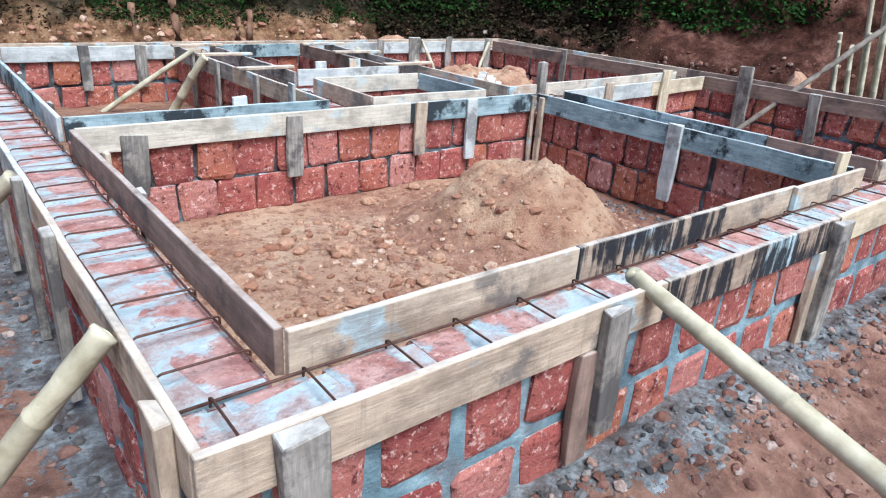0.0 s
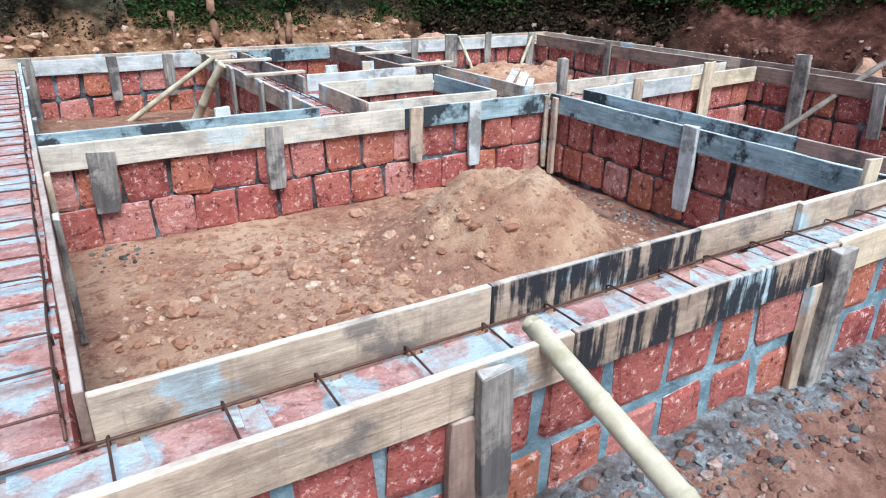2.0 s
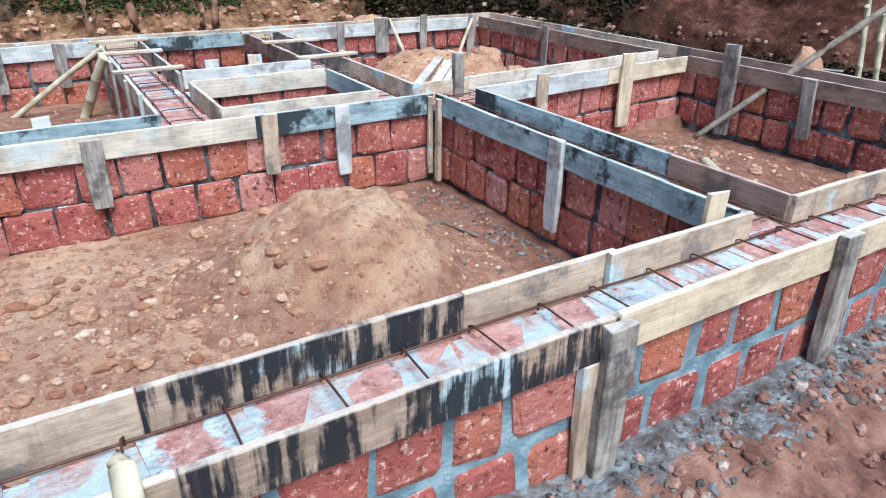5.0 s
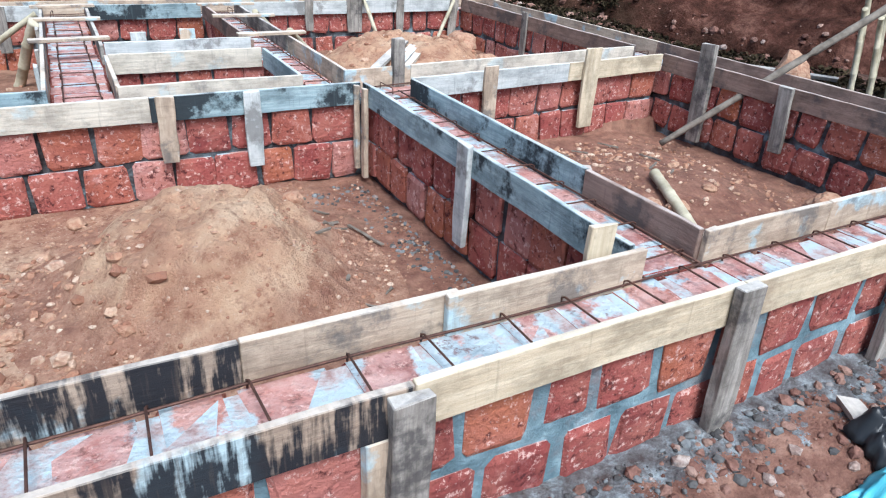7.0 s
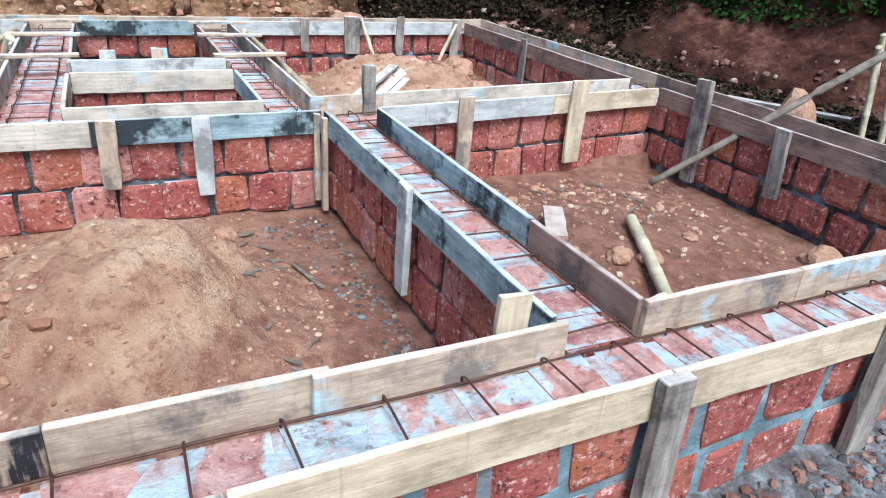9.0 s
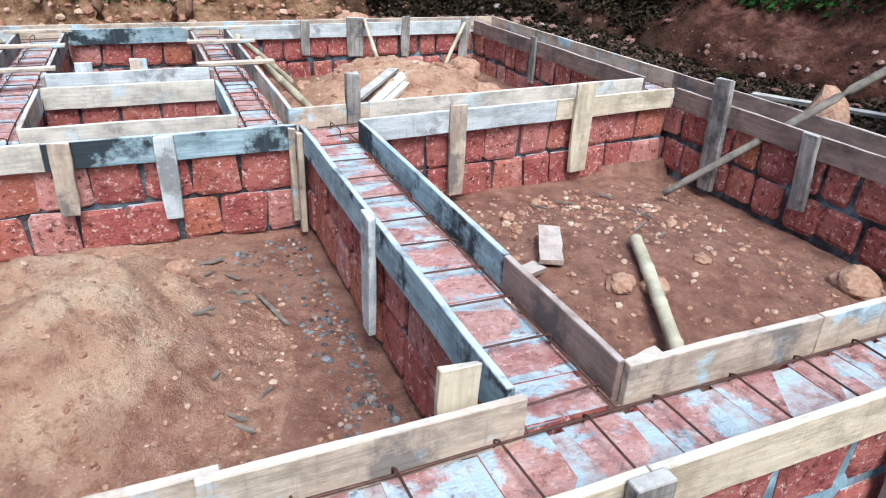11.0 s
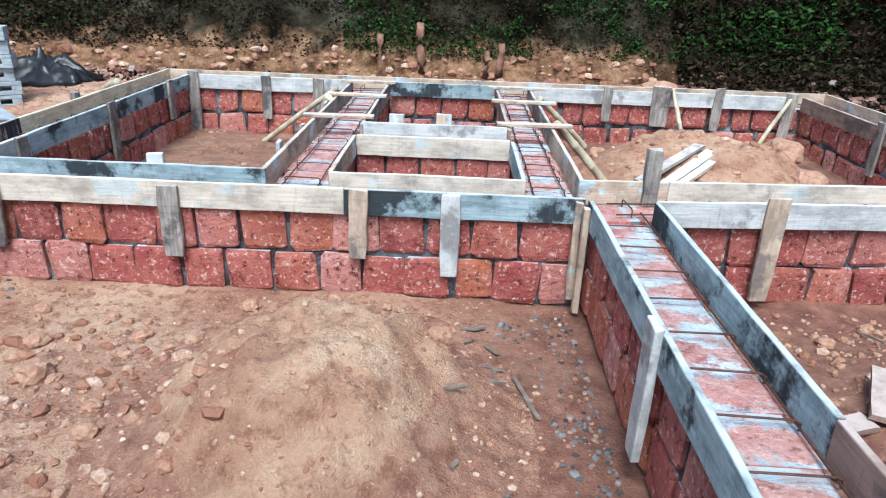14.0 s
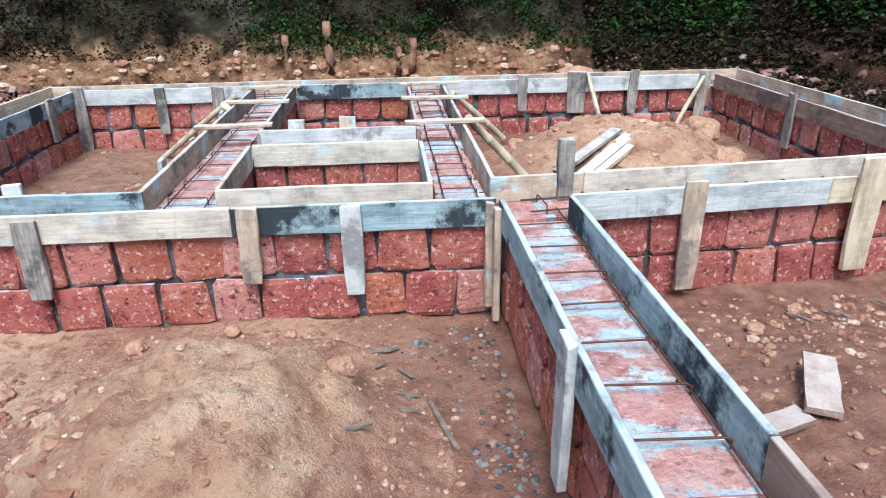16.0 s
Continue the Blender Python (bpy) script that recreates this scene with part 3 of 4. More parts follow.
# ---- formwork boards ----
def board(p0, p1, mat, label, z1=TOP, h=0.13, t=0.024, tip=0.0, sag=0.0):
    """A sawn board on edge, its middle plane from p0 to p1."""
    d = math.dist(p0, p1)
    r = random.Random(round(1000 * (p0[0] + 3 * p0[1] + 7 * p1[0])))
    n = max(2, int(d / 0.12))
    bm = box_bm(-d / 2, d / 2, -t / 2, t / 2, -h / 2, h / 2, 0.0, cuts=n)
    k = r.uniform(0, 50)
    for v in bm.verts:
        w = fbm(v.co.x * 1.3 + k, 0.0, v.co.z * 2)
        v.co.y += 0.004 * w
        v.co.z += (0.004 * fbm(v.co.x * 2.2 + k, 4.0) + 0.002 * fbm(v.co.x * 14 + k, 4.0 + v.co.y * 30)) * (1 if v.co.z > 0 else 1.4) - sag * (1 - (2 * v.co.x / d) ** 2)
    bmesh.ops.bevel(bm, geom=[e for e in bm.edges if e.calc_face_angle(0) > 0.8], offset=0.0025, segments=1, affect="EDGES")
    ob = tagged(new("formwork_board", mesh_from("formwork_board", bm, mat)), label, "board", "formwork boards along the footing walls")
    ob.matrix_world = pose((p0[0] + p1[0]) / 2, (p0[1] + p1[1]) / 2, z1 - h / 2, tip, 0, math.degrees(math.atan2(p1[1] - p0[1], p1[0] - p0[0])))
    return ob


PL, WL, BL, SL, RL, GL, BRL = ("pale sawn formwork board fixed along the block wall", "lime-whitened formwork board fixed along the block wall", "blue-grey cement-stained formwork board with black blotches",
                         "brown formwork board streaked with black tar stains", "fresh yellow sawn formwork board along the outer wall", "weathered grey formwork board along the wall", "brown weathered formwork board along the wall")
# front beam
board((0.0, -0.012), (1.02, -0.012), PALE, PL)
board((1.022, -0.012), (1.90, -0.012), SOOT, SL)
board((1.902, -0.012), (2.50, -0.012), PALE, PL)
board((2.45, -0.037), (3.17, -0.037), PALE, PL, z1=0.684)
board((3.475, -0.012), (4.15, -0.012), PALE, PL)
board((4.152, -0.012), (5.74, -0.012), PALE, PL)
board((-0.325, -0.324), (1.05, -0.324), PALE, PL)
board((1.052, -0.324), (2.21, -0.324), SOOT, SL)
board((2.213, -0.324), (3.29, -0.324), RAW, RL, z1=0.684)
board((3.293, -0.324), (4.6, -0.324), RAW, RL, z1=0.684)
board((4.603, -0.324), (6.1, -0.324), PALE, PL)
# left beam
board((-0.012, 0.002), (-0.012, 2.262), BROWN, BRL)
board((-0.012, 2.575), (-0.012, 3.05), WHITE, WL)
board((-0.012, 3.052), (-0.012, 5.555), BLUE, BL)
board((-0.314, -0.31), (-0.314, 1.35), PALE, PL)
board((-0.314, 1.352), (-0.314, 2.5), WHITE, WL)
board((-0.314, 2.502), (-0.314, 3.45), SOOT, SL)
board((-0.314, 3.452), (-0.314, 5.83), RAW, RL)
# middle beam
board((0.003, 2.277), (1.98, 2.277), CREAM, PL)
board((1.982, 2.277), (3.13, 2.277), BLUE, BL)
board((0.003, 2.556), (1.53, 2.556), BLUE, BL)
board((1.86, 2.545), (2.87, 2.545), CREAM, PL)
board((3.15, 2.585), (3.62, 2.62), PALE, PL)
board((3.622, 2.622), (5.72, 2.79), CREAM, PL)
board((3.472, 2.285), (4.75, 2.385), WHITE, WL)
board((4.752, 2.387), (5.72, 2.465), RAW, RL)
# beam between the front rooms
board((3.153, 0.002), (3.153, 2.262), BLUE, BL)
board((3.470, 0.62), (3.470, 2.27), BLUE, BL)
board((3.470, 0.002), (3.470, 0.618), BROWN, BRL)
# passage beams and the shaft
board((1.517, 2.57), (1.517, 4.1), PALE, PL)
board((1.517, 4.102), (1.517, 5.55), GREY, GL)
board((1.865, 2.56), (1.865, 3.38), PALE, PL)
board((1.865, 3.70), (1.865, 5.56), GREY, GL)
board((2.860, 2.56), (2.860, 3.38), BLUE, BL)
board((2.860, 3.70), (2.860, 5.58), BROWN, BRL)
board((3.165, 2.60), (3.165, 3.8), PALE, PL)
board((3.165, 3.802), (3.165, 5.59), GREY, GL)
board((1.88, 3.396), (2.845, 3.396), CREAM, PL)
board((1.88, 3.690), (2.845, 3.690), WHITE, WL, z1=0.70)
# back beam
board((0.0, 5.565), (1.50, 5.585), WHITE, WL)
board((1.88, 5.585), (2.84, 5.60), BLUE, BL)
board((3.18, 5.61), (5.70, 5.66), WHITE, WL)
board((-0.30, 5.822), (6.1, 5.945), PALE, PL)
# right beam
board((5.752, 0.002), (5.752, 2.47), BROWN, BRL)
board((5.752, 2.80), (5.752, 5.66), BROWN, BRL)
board((6.105, -0.31), (6.105, 2.9), BROWN, BRL)
board((6.105, 2.902), (6.105, 5.93), PALE, PL)


# ---- stakes that hold the boards ----
def stake(x, y, z0, z1, w, mat, label, face=0.0, t=0.024, lean=0.0):
    """An upright offcut nailed to a board; face: degrees by which its broad side turns from the x axis."""
    r = random.Random(round(1000 * (x + 5 * y + z0)))
    h = z1 - z0
    bm = box_bm(-h / 2, h / 2, -t / 2, t / 2, -w / 2, w / 2, 0.0, cuts=3)
    for v in bm.verts:
        if v.co.x < -h / 2 + 0.01:
            v.co.z *= r.uniform(0.78, 0.95)
        if v.co.x > h / 2 - 0.01:
            v.co.x += r.uniform(-0.012, 0.004)
        v.co.z += r.uniform(-0.004, 0.004)
    bmesh.ops.bevel(bm, geom=[e for e in bm.edges if e.calc_face_angle(0) > 0.8], offset=0.003, segments=1, affect="EDGES")
    ob = tagged(new("stake", mesh_from("stake", bm, mat)), label, "stake", "stakes nailed to the formwork")
    ob.matrix_world = pose(x, y, (z0 + z1) / 2, 0, 0, face) @ pose(0, 0, 0, 0, lean, 0) @ pose(0, 0, 0, 0, -90, 0)
    return ob


GS, PS, WS = "weathered grey timber stake nailed against the formwork", "pale sawn timber stake nailed against the formwork", "lime-whitened timber stake nailed against the formwork"
for x, z0, z1, w, mat, lab, lean in ((0.255, 0.31, 0.635, 0.125, GREY, GS, 2), (1.14, 0.30, 0.665, 0.10, GREY, GS, 0), (2.05, 0.33, 0.685, 0.09, PALE, PS, 1), (2.495, 0.255, 0.685, 0.09, WHITE, WS, 0), (3.10, 0.16, 0.67, 0.035, PALE, PS, 0)):
    stake(x, 2.252, z0, z1, w, mat, lab, 0, lean=lean)
stake(3.128, 1.04, 0.20, 0.70, 0.10, WHITE, WS, 90, 0.03)
stake(3.125, 2.19, 0.12, 0.67, 0.045, PALE, PS, 90, 0.03)
stake(3.02, 0.014, 0.40, 0.775, 0.10, RAW, "short fresh timber stub standing behind the board")
stake(0.016, 1.72, 0.16, 0.70, 0.06, PALE, PS, 90)
stake(0.016, 1.22, 0.16, 0.67, 0.07, GREY, GS, 90)
stake(4.055, 2.308, 0.17, 0.72, 0.105, PALE, PS, 4.5)
stake(4.95, 2.375, 0.20, 0.78, 0.14, RAW, PS, 4.5)
stake(3.52, 2.59, 0.40, 0.86, 0.075, GREY, GS, 0, 0.05)
stake(5.722, 2.02, 0.12, 0.84, 0.13, GREY, GS, 90, 0.04, 2)
stake(5.722, 1.34, 0.25, 0.69, 0.10, GREY, GS, 90, 0.03, 4)
for x, z0, z1, w, t, lab in ((-0.13, 0.12, 0.675, 0.10, 0.045, GS), (0.80, 0.27, 0.675, 0.085, 0.035, GS), (2.19, 0.14, 0.675, 0.10, 0.04, GS), (3.28, 0.15, 0.705, 0.10, 0.04, GS), (4.18, 0.15, 0.70, 0.10, 0.04, GS), (5.2, 0.15, 0.70, 0.10, 0.04, GS)):
    stake(x, -0.337 - t / 2, z0, z1, w, GREY, lab, 0, t, rng.uniform(-2, 2))
stake(0.735, -0.328, 0.18, 0.548, 0.09, BROWN, "brown timber stake against the front wall", 0, 0.03)
stake(2.13, -0.327, 0.14, 0.548, 0.08, PALE, PS, 0, 0.028)
for y, z0, z1, w, mat in ((-0.19, 0.1, 0.70, 0.09, PALE), (0.88, 0.1, 0.70, 0.08, GREY), (1.45, 0.05, 0.71, 0.08, GREY), (2.2, 0.05, 0.72, 0.08, GREY), (3.1, 0.1, 0.71, 0.08, GREY), (4.2, 0.2, 0.72, 0.08, GREY)):
    stake(-0.345, y, z0, z1, w, mat, PS if mat is PALE else WS if mat is WHITE else GS, 90, 0.035)
for x, z0, z1, w, lean in ((0.03, 0.13, 0.72, 0.10, 0), (0.71, 0.29, 0.695, 0.09, 0), (1.20, 0.3, 0.69, 0.10, 0), (3.91, 0.39, 0.72, 0.085, 0), (4.41, 0.36, 0.74, 0.17, 0), (4.95, 0.34, 0.74, 0.085, 2), (5.62, 0.2, 0.72, 0.10, 4)):
    stake(x, 5.535 + 0.018 * x, z0, z1, w, GREY, GS, 0, lean=lean)
for y, z0, z1 in ((2.95, 0.40, 0.69), (4.01, 0.27, 0.70), (5.05, 0.36, 0.70)):
    stake(0.014, y, z0, z1, 0.09, GREY, GS, 90)
stake(5.725, 4.35, 0.3, 0.72, 0.09, GREY, GS, 90)
stake(1.49, 3.0, 0.4, 0.72, 0.08, WHITE, WS, 90)
stake(0.95, 2.582, 0.3, 0.73, 0.09, WHITE, WS, 0)
for y in (3.6, 4.4, 5.0):
    stake(1.49, y, 0.2, 0.69, 0.08, GREY, GS, 90)
stake(2.1, 3.715, 0.3, 0.76, 0.10, WHITE, WS, 0)
stake(2.42, 3.715, 0.3, 0.77, 0.10, PALE, PS, 0)


def batten(x0, x1, y, z, mat, turn=0.0):
    d = x1 - x0
    bm = box_bm(-d / 2, d / 2, -0.035, 0.035, -0.011, 0.011, 0.003, cuts=4)
    ob = tagged(new("batten", mesh_from("batten", bm, mat)), "pale timber batten laid across two formwork boards", "batten", "battens across the passage beams")
    ob.matrix_world = pose((x0 + x1) / 2, y, z, 0, 0, turn)


for y, turn in ((3.86, 3), (4.72, -2), (5.42, 4)):
    batten(1.44, 1.93, y, TOP + 0.017, PALE, turn)
for y, turn in ((3.82, 2), (4.70, -3), (5.40, 2)):
    batten(2.78, 3.30, y, TOP + 0.017, PALE, turn)


# ---- bamboo and poles ----
def bamboo(p0, p1, r0, r1, label, mat=BAMBOO, knots=True):
    a, c = Vector(p0), Vector(p1)
    d = (c - a).length
    pts, rad, z = [], [], 0.0
    n = max(3, int(d / 0.24))
    for i in range(n):
        for f, k in ((0.0, 1.07), (0.03, 0.985), (0.5, 0.975), (0.95, 0.99), (0.98, 1.07)) if knots else ((0.0, 1.0), (0.3, 0.95), (0.6, 1.06)):
            z = (i + f) / n
            pts.append((0.006 * math.sin(5 * z + d), 0.006 * math.sin(3 * z), z * d))
            rad.append((r0 + (r1 - r0) * z) * k)
    pts.append((0, 0, d))
    rad.append(r1)
    ob = tagged(new("bamboo_pole" if knots else "wooden_pole", mesh_from("pole", tube_bm(pts, rad, 12), mat, True)), label, "pole")
    ob.matrix_world = Matrix.Translation(a) @ (c - a).to_track_quat("Z", "Y").to_matrix().to_4x4()
    return ob


PROP = "dry yellow-green bamboo prop leaning against the formwork"
bamboo((0.905, -2.50, 0.05), (0.970, -0.27, 0.697), 0.034, 0.027, PROP)
for y0, y1, x0 in ((0.17, 0.40, -0.78), (1.5, 2.01, -0.79), (2.44, 2.96, -0.82), (4.87, 5.6, -0.86)):
    bamboo((x0, y1, floor_height(x0, y1) - 0.02), (-0.345, y0, 0.69), 0.036, 0.033, PROP)
bamboo((0.74, 5.26, 0.14), (1.49, 4.95, 0.705), 0.026, 0.022, PROP)
bamboo((1.26, 5.0, 0.14), (1.475, 4.62, 0.69), 0.042, 0.038, PROP)
bamboo((3.68, 5.27, 0.22), (3.195, 4.94, 0.69), 0.028, 0.026, PROP)
bamboo((3.64, 4.05, 0.22), (3.205, 3.91, 0.69), 0.032, 0.03, PROP)
bamboo((4.60, 5.38, 0.30), (4.50, 5.60, 0.70), 0.022, 0.02, PROP)
bamboo((5.36, 5.50, 0.25), (5.60, 5.60, 0.66), 0.022, 0.02, PROP)
bamboo((4.50, 1.20, 0.31), (4.08, 0.28, 0.20), 0.032, 0.030, "short pale green bamboo pole lying on the soil")
bamboo((5.30, 1.92, 0.17), (7.0, 1.16, 1.50), 0.022, 0.029, "long bare wooden pole leaning over the wall", POLE, False)
for i in range(12):
    x, y = 7.26 + 0.05 * i, 1.82 - 0.05 * i + 0.08 * (i % 2)
    tall = 0.72 + 0.10 * math.sin(i * 1.9) if i < 5 else 2.7 + 0.2 * math.sin(i)
    bamboo((x, y, floor_height(x, y) - 0.02), (x - 0.09 * tall + 0.04 * math.sin(i * 2.3), y + 0.09 * tall + 0.05 * math.sin(i * 3.1), floor_height(x, y) + tall), 0.026, 0.022, "pale bamboo pole leaning upright against the bank", BAMBOO)


# ---- reinforcement cages on the wall tops ----
def rebar_cage(p0, p1, width, step, z=BOT + 0.026, h=0.034, label="thin rusty steel reinforcement with stirrups on the wall top"):
    """Cage along the middle line p0 to p1."""
    d = math.dist(p0, p1)
    r = random.Random(round(100 * (d + p0[0] + p0[1])))
    e = tagged(new("rebar_cage"), label, "rebar", "reinforcement cages")
    e.matrix_world = pose(p0[0], p0[1], z, 0, 0, math.degrees(math.atan2(p1[1] - p0[1], p1[0] - p0[0])))
    n = max(2, int(d / 0.3))
    for s in (-1, 1):
        pts = [(d * i / n, s * (width / 2 - 0.004) + 0.004 * math.sin(i * 1.7 + s), 0.004 * math.sin(i * 1.1)) for i in range(n + 1)]
        part("bar", tube_bm(pts, 0.0042, 6), STEEL, e, smooth=True)
    x = 0.08
    while x < d - 0.03:
        w, k = width / 2, r.uniform(-0.012, 0.012)
        pts = [(x - k, -w, -0.012), (x - k, -w, h), (x - k * 0.6, -w + 0.012, h + 0.006), (x + k * 0.6, w - 0.012, h + 0.006), (x + k, w, h), (x + k, w, -0.012)]
        part("stirrup", tube_bm(pts, 0.0036, 5), STEEL, e, smooth=True)
        x += step + r.uniform(-0.02, 0.02)


rebar_cage((-0.28, -0.17), (6.0, -0.17), 0.245, 0.235, h=0.012)
rebar_cage((-0.163, 0.0), (-0.163, 5.7), 0.22, 0.21, h=0.018)
rebar_cage((3.312, -0.05), (3.312, 2.4), 0.255, 0.235, h=0.012)
rebar_cage((0.0, 2.415), (3.2, 2.415), 0.17, 0.22, h=0.02)
rebar_cage((3.3, 2.45), (5.8, 2.64), 0.17, 0.22, h=0.02)
rebar_cage((1.69, 2.6), (1.69, 5.6), 0.19, 0.30, h=0.02)
rebar_cage((3.012, 2.6), (3.012, 5.6), 0.17, 0.22, h=0.02)
rebar_cage((5.925, 0.0), (5.925, 5.7), 0.2, 0.22, h=0.02)
rebar_cage((0.0, 5.70), (5.9, 5.80), 0.14, 0.25, h=0.03)


# ---- stones and clods ----
def rock_geo(verts, faces, p, size, r):
    """One angular stone, added to a joined mesh."""
    bm = bmesh.new()
    bmesh.ops.create_icosphere(bm, subdivisions=1, radius=1)
    q = Euler((r.uniform(0, 6), r.uniform(0, 6), r.uniform(0, 6))).to_matrix()
    sx = (r.uniform(0.7, 1.2), r.uniform(0.6, 1.1), r.uniform(0.5, 0.85))
    k = len(verts)
    for v in bm.verts:
        c = q @ (v.co * r.uniform(0.75, 1.2))
        verts.append((p[0] + size * sx[0] * c.x, p[1] + size * sx[1] * c.y, p[2] + size * sx[2] * c.z))
    faces += [tuple(k + v.index for v in f.verts) for f in bm.faces]
    bm.free()


def scatter(name, n, place, sizes, mat, label, seed):
    r = random.Random(seed)
    v, f = [], []
    for _ in range(n):
        x, y = place(r)
        s = sizes[0] + (sizes[1] - sizes[0]) * r.random() ** 3
        rock_geo(v, f, (x, y, floor_height(x, y) + s * 0.2), s, r)
    return tagged(new(name, raw_mesh(name, v, f, mat)), label, "stones", kind="stuff")


def in_box(x0, x1, y0, y1):
    return lambda r: (r.uniform(x0, x1), r.uniform(y0, y1))


def heap_place(cx, cy, rx, ry):
    def f(r):
        a, d = r.uniform(0, 6.283), math.sqrt(r.random())
        return cx + rx * d * math.cos(a), cy + ry * d * math.sin(a)
    return f


TWIGS = []
CL = "crumbled red-brown soil clods and stone chips on the ground"
scatter("clods", 2600, in_box(0.06, 3.1, 0.05, 2.24), (0.003, 0.016), CLOD, CL, 1)
scatter("clods", 620, heap_place(0.95, 1.1, 0.9, 0.8), (0.006, 0.042), CLOD, CL, 2)
scatter("clods", 2400, heap_place(2.06, 1.25, 0.8, 0.9), (0.002, 0.016), CLOD, CL, 3)
scatter("clods", 1500, in_box(3.5, 5.7, 0.05, 2.25), (0.004, 0.024), CLOD, CL, 4)
scatter("clods", 220, heap_place(4.6, 1.7, 0.6, 0.4), (0.006, 0.03), CLOD, CL, 5)
scatter("clods", 3600, in_box(-0.3, 6.5, -1.3, -0.36), (0.003, 0.030), DAMPCLOD, CL, 6)
scatter("cement_rubble", 1700, lambda r: (r.uniform(-0.3, 6.2), -0.36 - 0.24 * r.random() ** 1.6), (0.003, 0.022), RUBBLE, "grey cement droppings and rubble along the wall foot", 7)
scatter("cement_rubble", 420, lambda r: (3.1 - 0.2 * r.random() ** 2, r.uniform(0.1, 2.2)), (0.004, 0.018), RUBBLE, "grey cement droppings along the wall foot", 8)
scatter("cement_rubble", 260, lambda r: (-0.36 - 0.25 * r.random() ** 2, r.uniform(-0.3, 2.6)), (0.005, 0.022), RUBBLE, "grey cement droppings beside the wall", 9)
GR = "grey cement crumbs on the soil beside the wall"
for gx, gy, gr, gs in ((2.98, 1.3, 0.08, 30), (2.78, 1.98, 0.10, 31), (3.0, 0.75, 0.07, 32), (3.75, 2.15, 0.12, 33), (0.25, 2.1, 0.16, 34)):
    scatter("cement_rubble", 45, heap_place(gx, gy, gr, gr), (0.004, 0.02), RUBBLE, GR, gs)
r9 = random.Random(99)
for _ in range(16):
    offcut_at = (r9.uniform(2.5, 3.0), r9.uniform(0.4, 2.2)) if r9.random() < 0.6 else (r9.uniform(4.3, 5.4), r9.uniform(1.2, 2.1))
    TWIGS.append((*offcut_at, r9.uniform(0.05, 0.16), r9.uniform(0, 180)))
scatter("clods", 450, in_box(-1.6, -0.36, -0.4, 5.6), (0.005, 0.03), DAMPCLOD, CL, 10)
scatter("clods", 500, heap_place(4.45, 4.45, 1.15, 0.95), (0.006, 0.045), CLOD, CL, 11)
scatter("clods", 250, in_box(0.1, 1.45, 2.6, 5.5), (0.006, 0.03), CLOD, CL, 12)
scatter("clods", 900, lambda r: (r.uniform(-2.5, 7.2), 6.0 + 0.9 * r.random()), (0.01, 0.09), DAMPCLOD, CL, 13)
scatter("clods", 700, lambda r: (6.15 + 1.9 * r.random(), r.uniform(-0.5, 6.8)), (0.01, 0.07), DAMPCLOD, CL, 14)


def rock(x, y, size, mat, label, seed, squash=1.0):
    r = random.Random(seed)
    bm = bmesh.new()
    bmesh.ops.create_icosphere(bm, subdivisions=3, radius=size)
    for v in bm.verts:
        p = v.co / size * 1.4 + Vector((seed * 3.1, 0, 0))
        v.co *= 1 + 0.28 * fbm(p.x, p.y, p.z, 3) + 0.05 * fbm(p.x * 5, p.y * 5, p.z * 5, 2)
        v.co.z *= 0.72 * squash
        v.co.x *= 1.15
    ob = tagged(new("rock", mesh_from("rock", bm, mat)), label, "rock")
    ob.matrix_world = pose(x, y, floor_height(x, y) + size * 0.32 * squash, 0, 0, r.uniform(0, 360))


RK = "rough ochre lump of stone lying on the soil"
for i, (x, y, s) in enumerate(((0.94, 1.37, 0.062), (0.38, 1.27, 0.055), (0.78, 1.65, 0.045), (1.55, 2.1, 0.045), (1.95, 2.16, 0.038), (2.2, 2.14, 0.03), (0.62, 1.95, 0.032), (1.18, 1.75, 0.035), (2.47, 1.5, 0.05),
                               (0.55, 0.75, 0.05), (0.85, 0.62, 0.045), (4.25, 0.95, 0.06), (4.38, 0.88, 0.055), (4.75, 1.0, 0.035), (5.55, 0.75, 0.11), (3.85, 2.2, 0.04),
                               (0.45, 0.55, 0.04), (0.7, 0.85, 0.03), (1.1, 0.9, 0.035), (1.25, 1.2, 0.03), (1.3, 1.05, 0.04), (0.3, 1.7, 0.03), (0.98, 1.9, 0.028), (1.05, 0.55, 0.045), (1.3, 0.45, 0.03), (0.25, 0.4, 0.035), (5.0, 1.5, 0.03), (4.2, 1.9, 0.035), (4.5, 2.1, 0.03),
                               (5.1, 4.0, 0.13), (5.35, 3.9, 0.10), (4.95, 5.0, 0.10), (3.75, 5.0, 0.07), (5.3, 5.0, 0.09), (5.15, 4.6, 0.16), (1.25, 4.2, 0.05), (4.6, 6.35, 0.20), (6.9, 2.9, 0.10), (6.7, 3.6, 0.08))):
    rock(x, y, s, CLOD, RK, i + 3)


rock(6.50, 1.90, 0.14, CLOD, "tall pale ochre boulder beside the outer wall", 77, 3.8)


# ---- sawn stumps on the bank ----
def stump(x, y, z0, z1, r0, label):
    r = random.Random(round(100 * x))
    pts = [(0.012 * r.uniform(-1, 1), 0.012 * r.uniform(-1, 1), (z1 - z0) * k / 4) for k in range(5)]
    ob = tagged(new("tree_stump", mesh_from("tree_stump", tube_bm(pts, [r0 * (1.25 - 0.07 * k) for k in range(5)], 9), STUMP, True)), label, "stump")
    ob.matrix_world = pose(x, y, z0, r.uniform(-5, 5), r.uniform(-5, 5), 0)


